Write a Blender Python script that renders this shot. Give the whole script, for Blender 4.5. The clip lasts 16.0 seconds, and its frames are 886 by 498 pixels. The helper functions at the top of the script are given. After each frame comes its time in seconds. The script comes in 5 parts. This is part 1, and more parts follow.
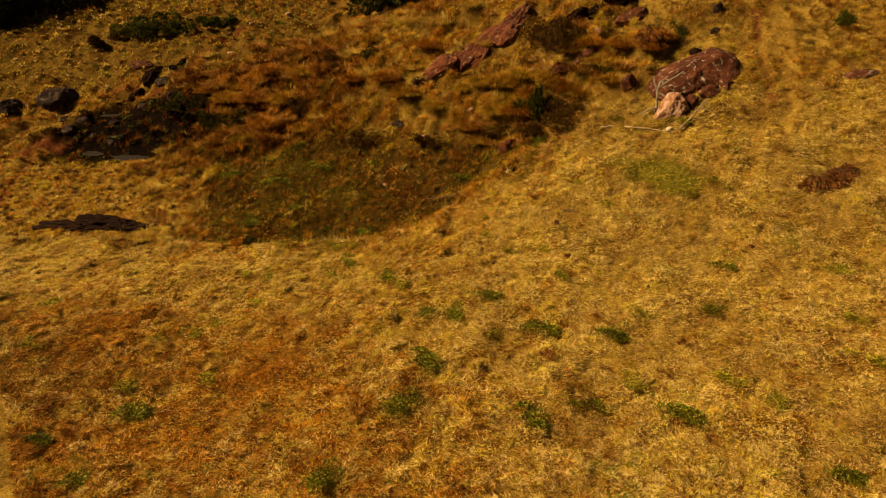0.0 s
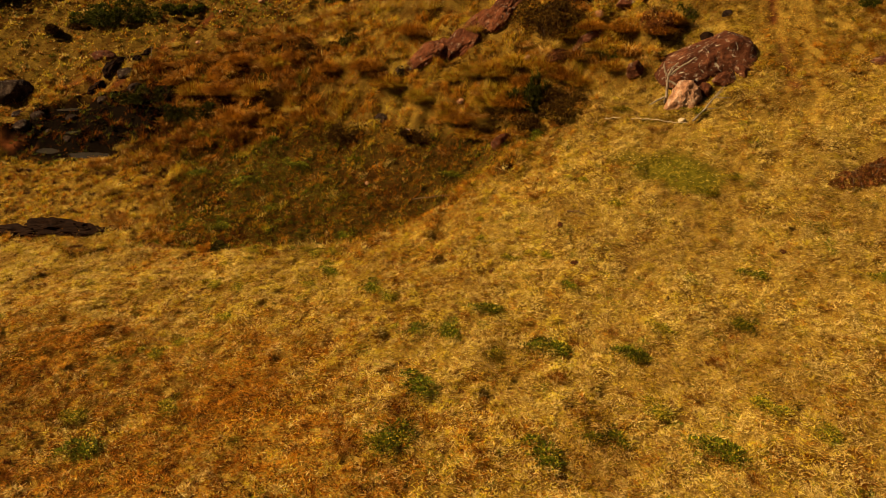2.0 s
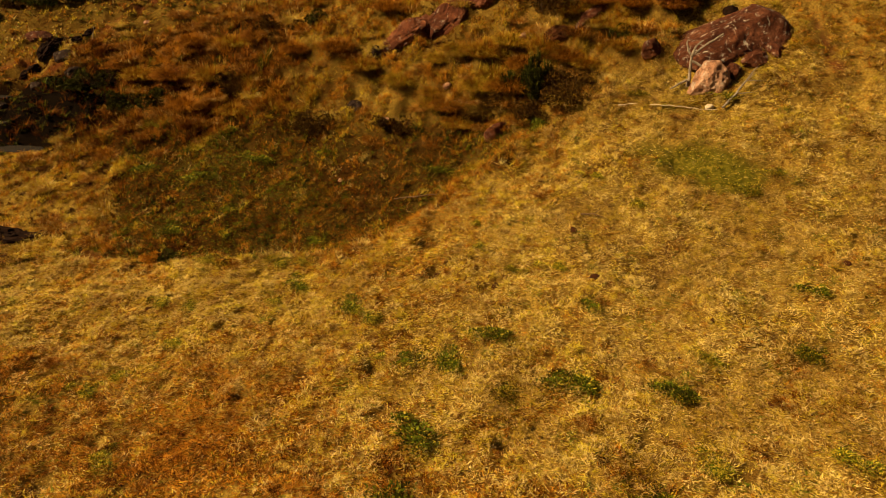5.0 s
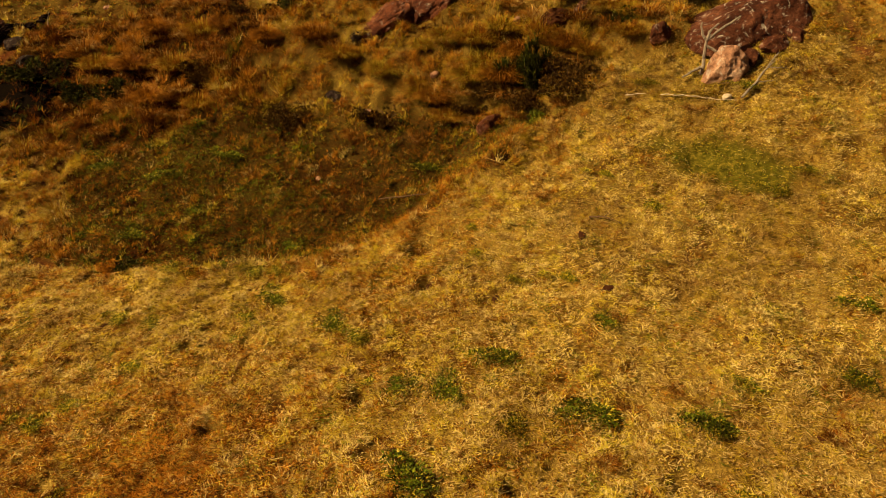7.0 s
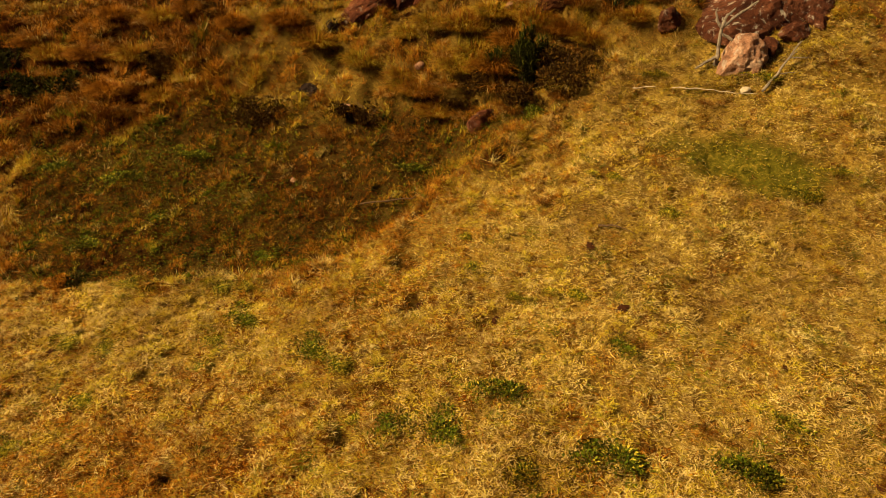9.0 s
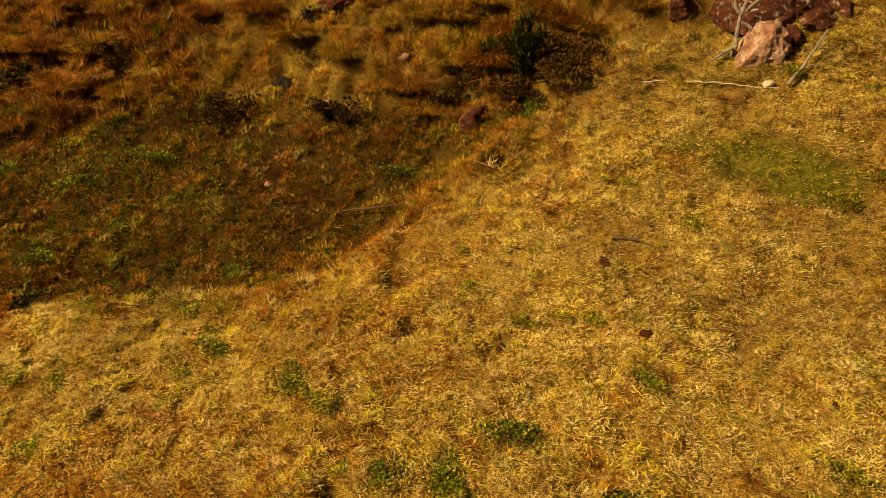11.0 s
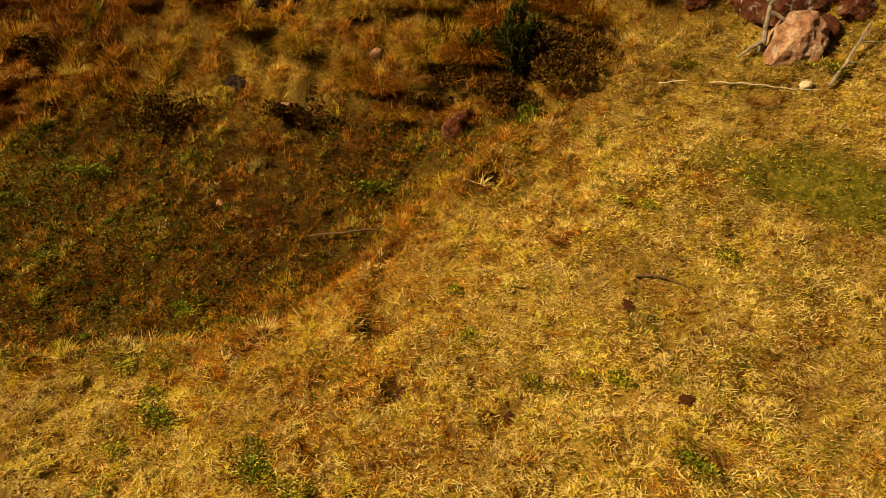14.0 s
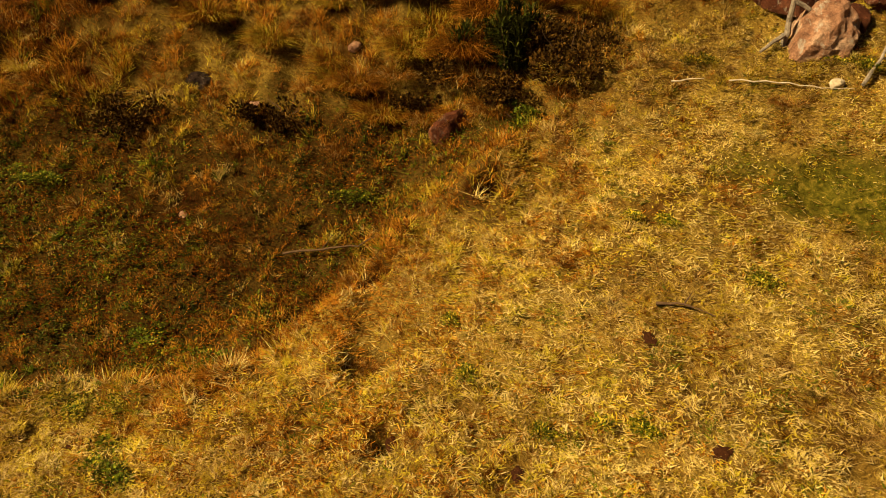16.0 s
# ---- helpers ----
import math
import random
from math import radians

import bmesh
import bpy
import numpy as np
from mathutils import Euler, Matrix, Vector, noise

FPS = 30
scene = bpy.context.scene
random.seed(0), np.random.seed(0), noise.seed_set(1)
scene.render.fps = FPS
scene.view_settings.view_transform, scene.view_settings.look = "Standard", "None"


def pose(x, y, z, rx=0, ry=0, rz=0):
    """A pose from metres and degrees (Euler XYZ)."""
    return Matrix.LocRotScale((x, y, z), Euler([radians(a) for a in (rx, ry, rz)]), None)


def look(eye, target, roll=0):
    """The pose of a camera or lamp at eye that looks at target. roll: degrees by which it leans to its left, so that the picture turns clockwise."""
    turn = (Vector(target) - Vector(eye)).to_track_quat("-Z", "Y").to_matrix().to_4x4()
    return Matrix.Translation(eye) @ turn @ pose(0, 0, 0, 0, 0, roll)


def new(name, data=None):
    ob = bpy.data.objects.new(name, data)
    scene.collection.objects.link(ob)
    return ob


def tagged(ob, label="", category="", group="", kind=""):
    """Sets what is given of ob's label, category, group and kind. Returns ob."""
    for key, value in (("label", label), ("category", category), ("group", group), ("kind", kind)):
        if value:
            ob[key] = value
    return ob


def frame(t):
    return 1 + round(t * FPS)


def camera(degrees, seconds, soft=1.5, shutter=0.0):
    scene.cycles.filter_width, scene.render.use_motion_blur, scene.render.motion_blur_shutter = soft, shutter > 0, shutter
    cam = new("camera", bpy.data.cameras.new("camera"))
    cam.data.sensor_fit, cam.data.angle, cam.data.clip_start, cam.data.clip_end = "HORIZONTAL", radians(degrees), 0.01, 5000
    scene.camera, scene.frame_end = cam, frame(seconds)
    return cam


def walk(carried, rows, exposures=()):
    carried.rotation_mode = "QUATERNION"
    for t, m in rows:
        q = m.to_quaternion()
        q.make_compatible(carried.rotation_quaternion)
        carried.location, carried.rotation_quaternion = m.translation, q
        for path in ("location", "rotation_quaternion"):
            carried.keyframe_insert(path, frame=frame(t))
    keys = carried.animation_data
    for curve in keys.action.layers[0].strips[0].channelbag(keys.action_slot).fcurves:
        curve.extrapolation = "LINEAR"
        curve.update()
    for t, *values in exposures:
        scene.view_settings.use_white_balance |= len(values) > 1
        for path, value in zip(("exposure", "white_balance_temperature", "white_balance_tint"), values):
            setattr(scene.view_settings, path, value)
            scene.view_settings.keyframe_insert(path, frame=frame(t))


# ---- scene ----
cam = camera(60, 16.0, soft=0.85)
PATH = [
    (0.0, (-0.000, -0.000, 10.000), (0.000, 18.126, 1.549), -0.01),
    (0.5, (-0.057, 0.534, 9.822), (0.066, 18.649, 1.346), -0.04),
    (1.0, (-0.125, 1.067, 9.646), (0.131, 19.168, 1.145), 0.01),
    (1.5, (-0.202, 1.598, 9.475), (0.194, 19.685, 0.948), 0.11),
    (2.0, (-0.288, 2.125, 9.307), (0.254, 20.196, 0.755), 0.23),
    (2.5, (-0.379, 2.646, 9.144), (0.311, 20.699, 0.564), 0.36),
    (3.0, (-0.472, 3.156, 8.986), (0.369, 21.188, 0.375), 0.49),
    (3.5, (-0.561, 3.653, 8.833), (0.433, 21.661, 0.188), 0.61),
    (4.0, (-0.638, 4.136, 8.686), (0.508, 22.117, 0.004), 0.74),
    (6.5, (-0.918, 6.352, 8.018), (1.004, 24.158, -0.885), 1.28),
    (7.0, (-0.953, 6.778, 7.911), (1.120, 24.542, -1.041), 1.38),
    (7.5, (-0.979, 7.197, 7.812), (1.244, 24.919, -1.187), 1.49),
    (8.0, (-0.998, 7.610, 7.721), (1.377, 25.286, -1.331), 1.59),
    (8.5, (-1.014, 8.015, 7.634), (1.510, 25.640, -1.477), 1.69),
    (9.0, (-1.031, 8.413, 7.550), (1.642, 25.983, -1.622), 1.78),
    (11.5, (-1.114, 10.300, 7.200), (2.316, 27.571, -2.286), 2.11),
    (12.0, (-1.114, 10.669, 7.150), (2.470, 27.873, -2.401), 2.17),
    (12.5, (-1.107, 11.037, 7.108), (2.630, 28.169, -2.512), 2.23),
    (13.0, (-1.094, 11.406, 7.071), (2.794, 28.462, -2.623), 2.28),
    (13.5, (-1.075, 11.772, 7.037), (2.958, 28.750, -2.734), 2.32),
    (14.0, (-1.052, 12.133, 6.999), (3.122, 29.033, -2.847), 2.36),
    (14.5, (-1.026, 12.482, 6.955), (3.284, 29.306, -2.963), 2.41),
    (15.0, (-0.998, 12.816, 6.901), (3.446, 29.565, -3.086), 2.48),
    (15.5, (-0.969, 13.135, 6.836), (3.614, 29.807, -3.216), 2.58),
    (16.0, (-0.937, 13.439, 6.764), (3.793, 30.033, -3.348), 2.72),
]
walk(cam, [(t, look(eye, target, roll)) for t, eye, target, roll in PATH],
     exposures=[(0.0, 1.17, 8500, 17), (16.0, 1.27, 7700, 7)])

# ---------------------------------------------------------------- light
SUN_HEIGHT, SUN_FROM = radians(40), radians(186)   # from the west, a little behind the camera
sky = bpy.data.worlds.new("sky")
scene.world = sky
sky.use_nodes = True
sky_tree = sky.node_tree
sky_tex = sky_tree.nodes.new("ShaderNodeTexSky")
sky_tex.sky_type, sky_tex.sun_disc = "NISHITA", False
sky_tex.air_density, sky_tex.dust_density, sky_tex.ozone_density = 0.6, 1.5, 0.3
sky_tex.sun_elevation, sky_tex.sun_rotation = SUN_HEIGHT, radians(90) - SUN_FROM
sky_tree.links.new(sky_tex.outputs["Color"], sky_tree.nodes["Background"].inputs["Color"])
sky_tree.nodes["Background"].inputs["Strength"].default_value = 0.016

sun_data = bpy.data.lights.new("sun", "SUN")
sun_data.energy, sun_data.angle, sun_data.color = 5.0, radians(0.5), (1.0, 0.85, 0.58)
sun = new("sun", sun_data)
sun_dir = Vector((math.cos(SUN_FROM) * math.cos(SUN_HEIGHT), math.sin(SUN_FROM) * math.cos(SUN_HEIGHT), math.sin(SUN_HEIGHT)))
sun.matrix_world = look(tuple(sun_dir * 60), (0, 0, 0))

# ---------------------------------------------------------------- materials
def ramp(tree, fac, stops):
    node = tree.nodes.new("ShaderNodeValToRGB")
    els = node.color_ramp.elements
    while len(els) < len(stops):
        els.new(0.5)
    for el, (at, col) in zip(els, stops):
        el.position, el.color = at, (*col, 1)
    tree.links.new(fac, node.inputs["Fac"])
    return node.outputs["Color"]


def noise_tex(tree, scale, detail=4.0, rough=0.6, distort=0.0, coords=None):
    node = tree.nodes.new("ShaderNodeTexNoise")
    node.inputs["Scale"].default_value = scale
    node.inputs["Detail"].default_value = detail
    node.inputs["Roughness"].default_value = rough
    node.inputs["Distortion"].default_value = distort
    if coords is not None:
        tree.links.new(coords, node.inputs["Vector"])
    return node.outputs["Fac"]


def mix_col(tree, fac, a, b, mode="MIX"):
    node = tree.nodes.new("ShaderNodeMix")
    node.data_type, node.blend_type = "RGBA", mode
    for sock, val in ((node.inputs["Factor"], fac), (node.inputs["A"], a), (node.inputs["B"], b)):
        if isinstance(val, bpy.types.NodeSocket):
            tree.links.new(val, sock)
        elif isinstance(val, (int, float)):
            sock.default_value = val
        else:
            sock.default_value = (*val, 1)
    return node.outputs["Result"]


def material(name, rough=0.8):
    m = bpy.data.materials.new(name)
    m.use_nodes = True
    bsdf = m.node_tree.nodes["Principled BSDF"]
    bsdf.inputs["Roughness"].default_value = rough
    bsdf.inputs["Specular IOR Level"].default_value = 0.04
    return m, m.node_tree, bsdf


def bump(tree, bsdf, height, strength, distance=0.02):
    node = tree.nodes.new("ShaderNodeBump")
    node.inputs["Strength"].default_value, node.inputs["Distance"].default_value = strength, distance
    tree.links.new(height, node.inputs["Height"])
    tree.links.new(node.outputs["Normal"], bsdf.inputs["Normal"])


def blade_material(name, tones, glow=0.2, rough=0.6, patch=0.6, gloss=0.06):
    """Thin leaf or grass blade: tones vary blade by blade and in patches; some light comes through."""
    m, tree, bsdf = material(name, rough)
    geo = tree.nodes.new("ShaderNodeNewGeometry")
    tone = ramp(tree, geo.outputs["Random Per Island"], [(i / (len(tones) - 1), c) for i, c in enumerate(tones)])
    pos = geo.outputs["Position"]
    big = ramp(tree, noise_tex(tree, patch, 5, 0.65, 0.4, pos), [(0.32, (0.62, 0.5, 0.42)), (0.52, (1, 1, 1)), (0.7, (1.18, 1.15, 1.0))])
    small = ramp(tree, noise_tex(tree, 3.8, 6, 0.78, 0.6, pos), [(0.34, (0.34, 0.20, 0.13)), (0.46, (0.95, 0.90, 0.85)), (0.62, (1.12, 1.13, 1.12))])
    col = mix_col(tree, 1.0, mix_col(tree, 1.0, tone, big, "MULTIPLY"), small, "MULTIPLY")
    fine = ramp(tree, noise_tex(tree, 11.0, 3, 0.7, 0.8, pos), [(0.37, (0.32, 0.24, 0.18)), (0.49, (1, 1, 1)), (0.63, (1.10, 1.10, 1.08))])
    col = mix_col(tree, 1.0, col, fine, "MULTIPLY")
    own = tree.nodes.new("ShaderNodeAttribute")
    own.attribute_name = "clump_tone"
    mid = tree.nodes.new("ShaderNodeMath")
    mid.operation = "ADD"
    mid.inputs[1].default_value = 0.5
    tree.links.new(own.outputs["Fac"], mid.inputs[0])
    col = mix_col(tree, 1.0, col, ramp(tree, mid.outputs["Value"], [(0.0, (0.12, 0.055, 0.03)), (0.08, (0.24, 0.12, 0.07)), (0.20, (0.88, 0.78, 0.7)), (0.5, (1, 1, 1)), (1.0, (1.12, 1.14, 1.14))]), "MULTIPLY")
    tree.links.new(col, bsdf.inputs["Base Color"])
    bsdf.inputs["Specular IOR Level"].default_value = gloss
    thin = tree.nodes.new("ShaderNodeBsdfTranslucent")
    tree.links.new(col, thin.inputs["Color"])
    both = tree.nodes.new("ShaderNodeMixShader")
    both.inputs["Fac"].default_value = glow
    tree.links.new(bsdf.outputs["BSDF"], both.inputs[1])
    tree.links.new(thin.outputs["BSDF"], both.inputs[2])
    tree.links.new(both.outputs["Shader"], tree.nodes["Material Output"].inputs["Surface"])
    return m


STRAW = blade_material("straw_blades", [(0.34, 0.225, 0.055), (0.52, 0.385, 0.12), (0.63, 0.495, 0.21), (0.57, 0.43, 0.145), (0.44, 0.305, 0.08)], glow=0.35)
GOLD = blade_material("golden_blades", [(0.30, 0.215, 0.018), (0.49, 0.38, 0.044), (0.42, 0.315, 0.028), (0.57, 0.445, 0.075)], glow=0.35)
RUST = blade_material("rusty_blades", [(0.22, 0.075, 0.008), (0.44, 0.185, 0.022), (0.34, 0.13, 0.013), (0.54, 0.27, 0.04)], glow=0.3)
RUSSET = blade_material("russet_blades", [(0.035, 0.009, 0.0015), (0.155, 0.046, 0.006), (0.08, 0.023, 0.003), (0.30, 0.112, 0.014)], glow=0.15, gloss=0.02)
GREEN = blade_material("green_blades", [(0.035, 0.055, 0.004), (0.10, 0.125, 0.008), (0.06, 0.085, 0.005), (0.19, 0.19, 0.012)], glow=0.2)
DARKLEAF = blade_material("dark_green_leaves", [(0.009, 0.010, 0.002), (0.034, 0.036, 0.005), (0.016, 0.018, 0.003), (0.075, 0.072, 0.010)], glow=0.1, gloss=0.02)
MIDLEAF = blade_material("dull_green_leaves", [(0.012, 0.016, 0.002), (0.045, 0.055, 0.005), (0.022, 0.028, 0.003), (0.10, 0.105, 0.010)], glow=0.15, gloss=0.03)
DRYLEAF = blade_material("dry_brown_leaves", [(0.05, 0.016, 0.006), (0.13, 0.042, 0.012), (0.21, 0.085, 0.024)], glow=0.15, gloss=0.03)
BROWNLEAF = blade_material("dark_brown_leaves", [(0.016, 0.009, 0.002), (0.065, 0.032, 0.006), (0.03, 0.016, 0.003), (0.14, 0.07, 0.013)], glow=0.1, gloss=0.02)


def soil_material():
    m, tree, bsdf = material("pasture_soil", 1.0)
    bsdf.inputs["Specular IOR Level"].default_value = 0.0
    pos = tree.nodes.new("ShaderNodeNewGeometry").outputs["Position"]
    fine = noise_tex(tree, 24, 7, 0.8, 1.2, pos)
    wide = noise_tex(tree, 0.8, 5, 0.6, 0.5, pos)
    thatch = ramp(tree, fine, [(0.36, (0.030, 0.014, 0.003)), (0.52, (0.20, 0.122, 0.023)), (0.70, (0.43, 0.29, 0.07))])
    earth = ramp(tree, fine, [(0.3, (0.010, 0.004, 0.001)), (0.6, (0.06, 0.022, 0.005)), (0.8, (0.16, 0.07, 0.016))])
    share = ramp(tree, wide, [(0.30, (0, 0, 0)), (0.55, (1, 1, 1))])
    dry = mix_col(tree, share, earth, thatch)
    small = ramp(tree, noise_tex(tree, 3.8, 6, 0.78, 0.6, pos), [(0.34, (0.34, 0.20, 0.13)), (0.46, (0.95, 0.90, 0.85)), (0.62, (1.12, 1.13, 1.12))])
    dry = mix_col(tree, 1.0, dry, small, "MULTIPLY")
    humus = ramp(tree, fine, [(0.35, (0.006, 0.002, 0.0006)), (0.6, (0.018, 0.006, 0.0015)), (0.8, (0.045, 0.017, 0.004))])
    # Darker soil: damp gully and mud, plus painted shade in hollows and upland.
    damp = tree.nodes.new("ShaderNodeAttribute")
    damp.attribute_name = "damp_shaded_soil"
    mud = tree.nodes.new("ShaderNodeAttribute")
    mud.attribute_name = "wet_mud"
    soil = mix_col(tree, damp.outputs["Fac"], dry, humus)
    red = tree.nodes.new("ShaderNodeAttribute")
    red.attribute_name = "bare_red"
    soil = mix_col(tree, mud.outputs["Fac"], soil, (0.004, 0.0025, 0.0015))
    turf = tree.nodes.new("ShaderNodeAttribute")
    turf.attribute_name = "wet_turf"
    olive = ramp(tree, noise_tex(tree, 9, 6, 0.75, 0.8, pos), [(0.36, (0.026, 0.022, 0.003)), (0.52, (0.075, 0.060, 0.007)), (0.66, (0.18, 0.115, 0.018))])
    soil = mix_col(tree, turf.outputs["Fac"], soil, olive)
    clay = ramp(tree, fine, [(0.3, (0.03, 0.009, 0.003)), (0.6, (0.09, 0.027, 0.009)), (0.8, (0.15, 0.055, 0.02))])
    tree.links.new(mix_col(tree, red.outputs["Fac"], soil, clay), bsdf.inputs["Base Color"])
    bump(tree, bsdf, noise_tex(tree, 22, 6, 0.75, 0.3, pos), 0.9, 0.05)
    return m


def rock_material(name, dark, mid, light, lichen=0.5):
    m, tree, bsdf = material(name, 0.85)
    pos = tree.nodes.new("ShaderNodeTexCoord").outputs["Object"]
    a = noise_tex(tree, 2.2, 8, 0.65, 0.8, pos)
    col = ramp(tree, a, [(0.3, dark), (0.5, mid), (0.68, light)])
    col = mix_col(tree, 1.0, col, ramp(tree, noise_tex(tree, 16, 8, 0.75, 0.8, pos), [(0.3, (0.35, 0.33, 0.33)), (0.55, (1, 1, 1)), (0.75, (1.7, 1.6, 1.5))]), "MULTIPLY")
    spots = ramp(tree, noise_tex(tree, 6.5, 6, 0.7, 0.5, pos), [(0.56, (0, 0, 0)), (0.66, (lichen, lichen, lichen))])
    col = mix_col(tree, spots, col, (0.38, 0.33, 0.25))
    tree.links.new(col, bsdf.inputs["Base Color"])
    bump(tree, bsdf, noise_tex(tree, 9, 9, 0.75, 0.6, pos), 1.0, 0.09)
    return m


def plain_noise_material(name, dark, light, scale, rough=0.85, bump_by=0.5):
    m, tree, bsdf = material(name, rough)
    pos = tree.nodes.new("ShaderNodeTexCoord").outputs["Object"]
    tree.links.new(ramp(tree, noise_tex(tree, scale, 7, 0.7, 0.8, pos), [(0.3, dark), (0.7, light)]), bsdf.inputs["Base Color"])
    bump(tree, bsdf, noise_tex(tree, scale * 4, 7, 0.7, 0.4, pos), bump_by, 0.02)
    return m


SOIL = soil_material()
ROCK_RED = rock_material("dark_red_rock", (0.022, 0.007, 0.004), (0.070, 0.021, 0.009), (0.16, 0.06, 0.028), 0.45)
ROCK_LICHEN = rock_material("lichened_red_rock", (0.020, 0.007, 0.004), (0.066, 0.020, 0.009), (0.15, 0.055, 0.026), 0.75)
ROCK_RUST = rock_material("rusty_rock", (0.03, 0.009, 0.004), (0.10, 0.030, 0.013), (0.19, 0.07, 0.03), 0.25)
ROCK_PINK = rock_material("pale_pink_rock", (0.13, 0.05, 0.025), (0.32, 0.16, 0.09), (0.46, 0.31, 0.20), 0.7)
ROCK_GREY = rock_material("grey_rock", (0.008, 0.004, 0.003), (0.026, 0.014, 0.009), (0.07, 0.045, 0.03), 0.3)
STONE_PALE = plain_noise_material("pale_stone", (0.22, 0.16, 0.09), (0.42, 0.34, 0.22), 9)
# Shade of the bank faces is mixed into this near-black earth colour.
EARTH_DARK = plain_noise_material("shade_dark_earth", (0.003, 0.0015, 0.0008), (0.016, 0.006, 0.0025), 5, 0.95, 0.9)
CLOD_EARTH = plain_noise_material("brown_clod_earth", (0.016, 0.005, 0.002), (0.05, 0.016, 0.005), 8, 0.95, 0.9)
DEADWOOD = plain_noise_material("weathered_dead_wood", (0.06, 0.045, 0.03), (0.27, 0.21, 0.15), 12)
PALEWOOD = plain_noise_material("bleached_wood", (0.22, 0.16, 0.10), (0.48, 0.39, 0.26), 14)
BARK = plain_noise_material("brown_bark", (0.035, 0.02, 0.01), (0.11, 0.06, 0.03), 14)


def water_material():
    m, tree, bsdf = material("still_water", 0.08)
    bsdf.inputs["Base Color"].default_value = (0.02, 0.016, 0.012, 1)
    bump(tree, bsdf, noise_tex(tree, 9, 3, 0.5), 0.15, 0.01)
    return m


WATER = water_material()

# ---------------------------------------------------------------- the land
LAND = [  # heights of the land in metres, south to north, west to east
    [-1.14, -1.28, -1.36, -1.17, -0.53, -0.18, 1.08, 2.98, 5.20],
    [-0.94, -1.04, -1.19, -1.35, -0.03, -0.28, 0.89, 2.99, 5.53],
    [-0.88, -0.86, -0.82, -1.82, -0.09, 0.62, 2.03, 3.22, 5.93],
    [-1.12, -1.23, -0.73, -0.59, 0.07, 2.34, 4.28, 4.40, 6.95],
    [-1.33, -1.79, -1.83, -0.89, 0.35, 3.63, 6.49, 7.82, 9.16],
    [-0.79, -0.83, -0.28, 1.66, 4.58, 8.70, 9.52, 10.05, 10.85],
    [0.28, 0.43, 1.32, 2.62, 4.32, 7.68, 9.50, 10.64, 11.71],
    [1.69, 1.99, 2.52, 3.21, 4.34, 6.62, 8.75, 10.49, 12.07],
    [2.91, 3.38, 3.60, 3.68, 4.42, 6.22, 8.33, 10.39, 12.36],
    [3.65, 3.97, 4.11, 4.20, 4.87, 6.37, 8.34, 10.51, 12.71],
]
GRID_X, GRID_Y, GRID_STEP = -22.0, 6.0, 5.0
LAND = np.array(LAND)
RNG = np.random.RandomState(7)
NOISE_TABLE = np.random.RandomState(3).rand(256, 256)


def value_noise(x, y, size, shift=0):
    """Smooth noise between -1 and 1 with bumps of that size in metres."""
    u, v = x / size + 57.3 + shift * 13.7, y / size + 91.1 + shift * 7.9
    i, j = np.floor(u).astype(int), np.floor(v).astype(int)
    f, g = u - i, v - j
    f, g = f * f * (3 - 2 * f), g * g * (3 - 2 * g)
    at = lambda a, b: NOISE_TABLE[a % 256, b % 256]
    low = at(i, j) * (1 - f) + at(i + 1, j) * f
    high = at(i, j + 1) * (1 - f) + at(i + 1, j + 1) * f
    return (low * (1 - g) + high * g) * 2 - 1


def clump_cells(x, y, size, shift=0):
    """The nearest clump of scattered clumps: distance, direction out of it, and four numbers of its own."""
    u, v = x / size, y / size
    i0, j0 = np.floor(u).astype(int), np.floor(v).astype(int)
    best = np.full(np.shape(x), 9.0)
    ang = np.zeros_like(best)
    own_i, own_j = i0.copy(), j0.copy()
    for di in (-1, 0, 1):
        for dj in (-1, 0, 1):
            i, j = i0 + di, j0 + dj
            a, b = (i * 7 + j * 3 + shift * 31) % 256, (j * 5 + i * 11 + shift * 17) % 256
            du, dv = u - i - 0.1 - 0.8 * NOISE_TABLE[a, b], v - j - 0.1 - 0.8 * NOISE_TABLE[b, a]
            d = np.hypot(du, dv)
            near = d < best
            best = np.where(near, d, best)
            ang = np.where(near, np.arctan2(dv, du), ang)
            own_i, own_j = np.where(near, i, own_i), np.where(near, j, own_j)
    own = [NOISE_TABLE[(own_i * 13 + own_j * (29 + 4 * q) + 50 * q + shift) % 256, (own_j * 19 + own_i * (3 + 2 * q) + 90 * q) % 256] for q in range(4)]
    return best, ang, own


def spline_weights(u, n):
    u = np.clip(u, 0, n - 1 - 1e-6)
    i = np.floor(u).astype(int)
    f = u - i
    w = ((1 - f) ** 3 / 6, (3 * f ** 3 - 6 * f ** 2 + 4) / 6, (-3 * f ** 3 + 3 * f ** 2 + 3 * f + 1) / 6, f ** 3 / 6)
    return [(np.clip(i + k, 0, n - 1), q) for k, q in zip((-1, 0, 1, 2), w)]


def smooth(v, width):
    """0 to 1 as v goes from -width to +width."""
    q = np.clip(v / width * 0.5 + 0.5, 0, 1)
    return q * q * (3 - 2 * q)


BANK_X = [-30, -14, -10, -6.8, -4.9, -3.5, -2.6, -1.9, -1.1, 0.1, 1.2, 2.6, 3.9, 5.0, 6.5, 9.0, 40]
BANK_Y = [27, 25.4, 24.2, 22.9, 22.5, 22.1, 21.7, 21.3, 21.25, 21.75, 22.6, 22.75, 23.0, 23.0, 24.0, 60, 90]


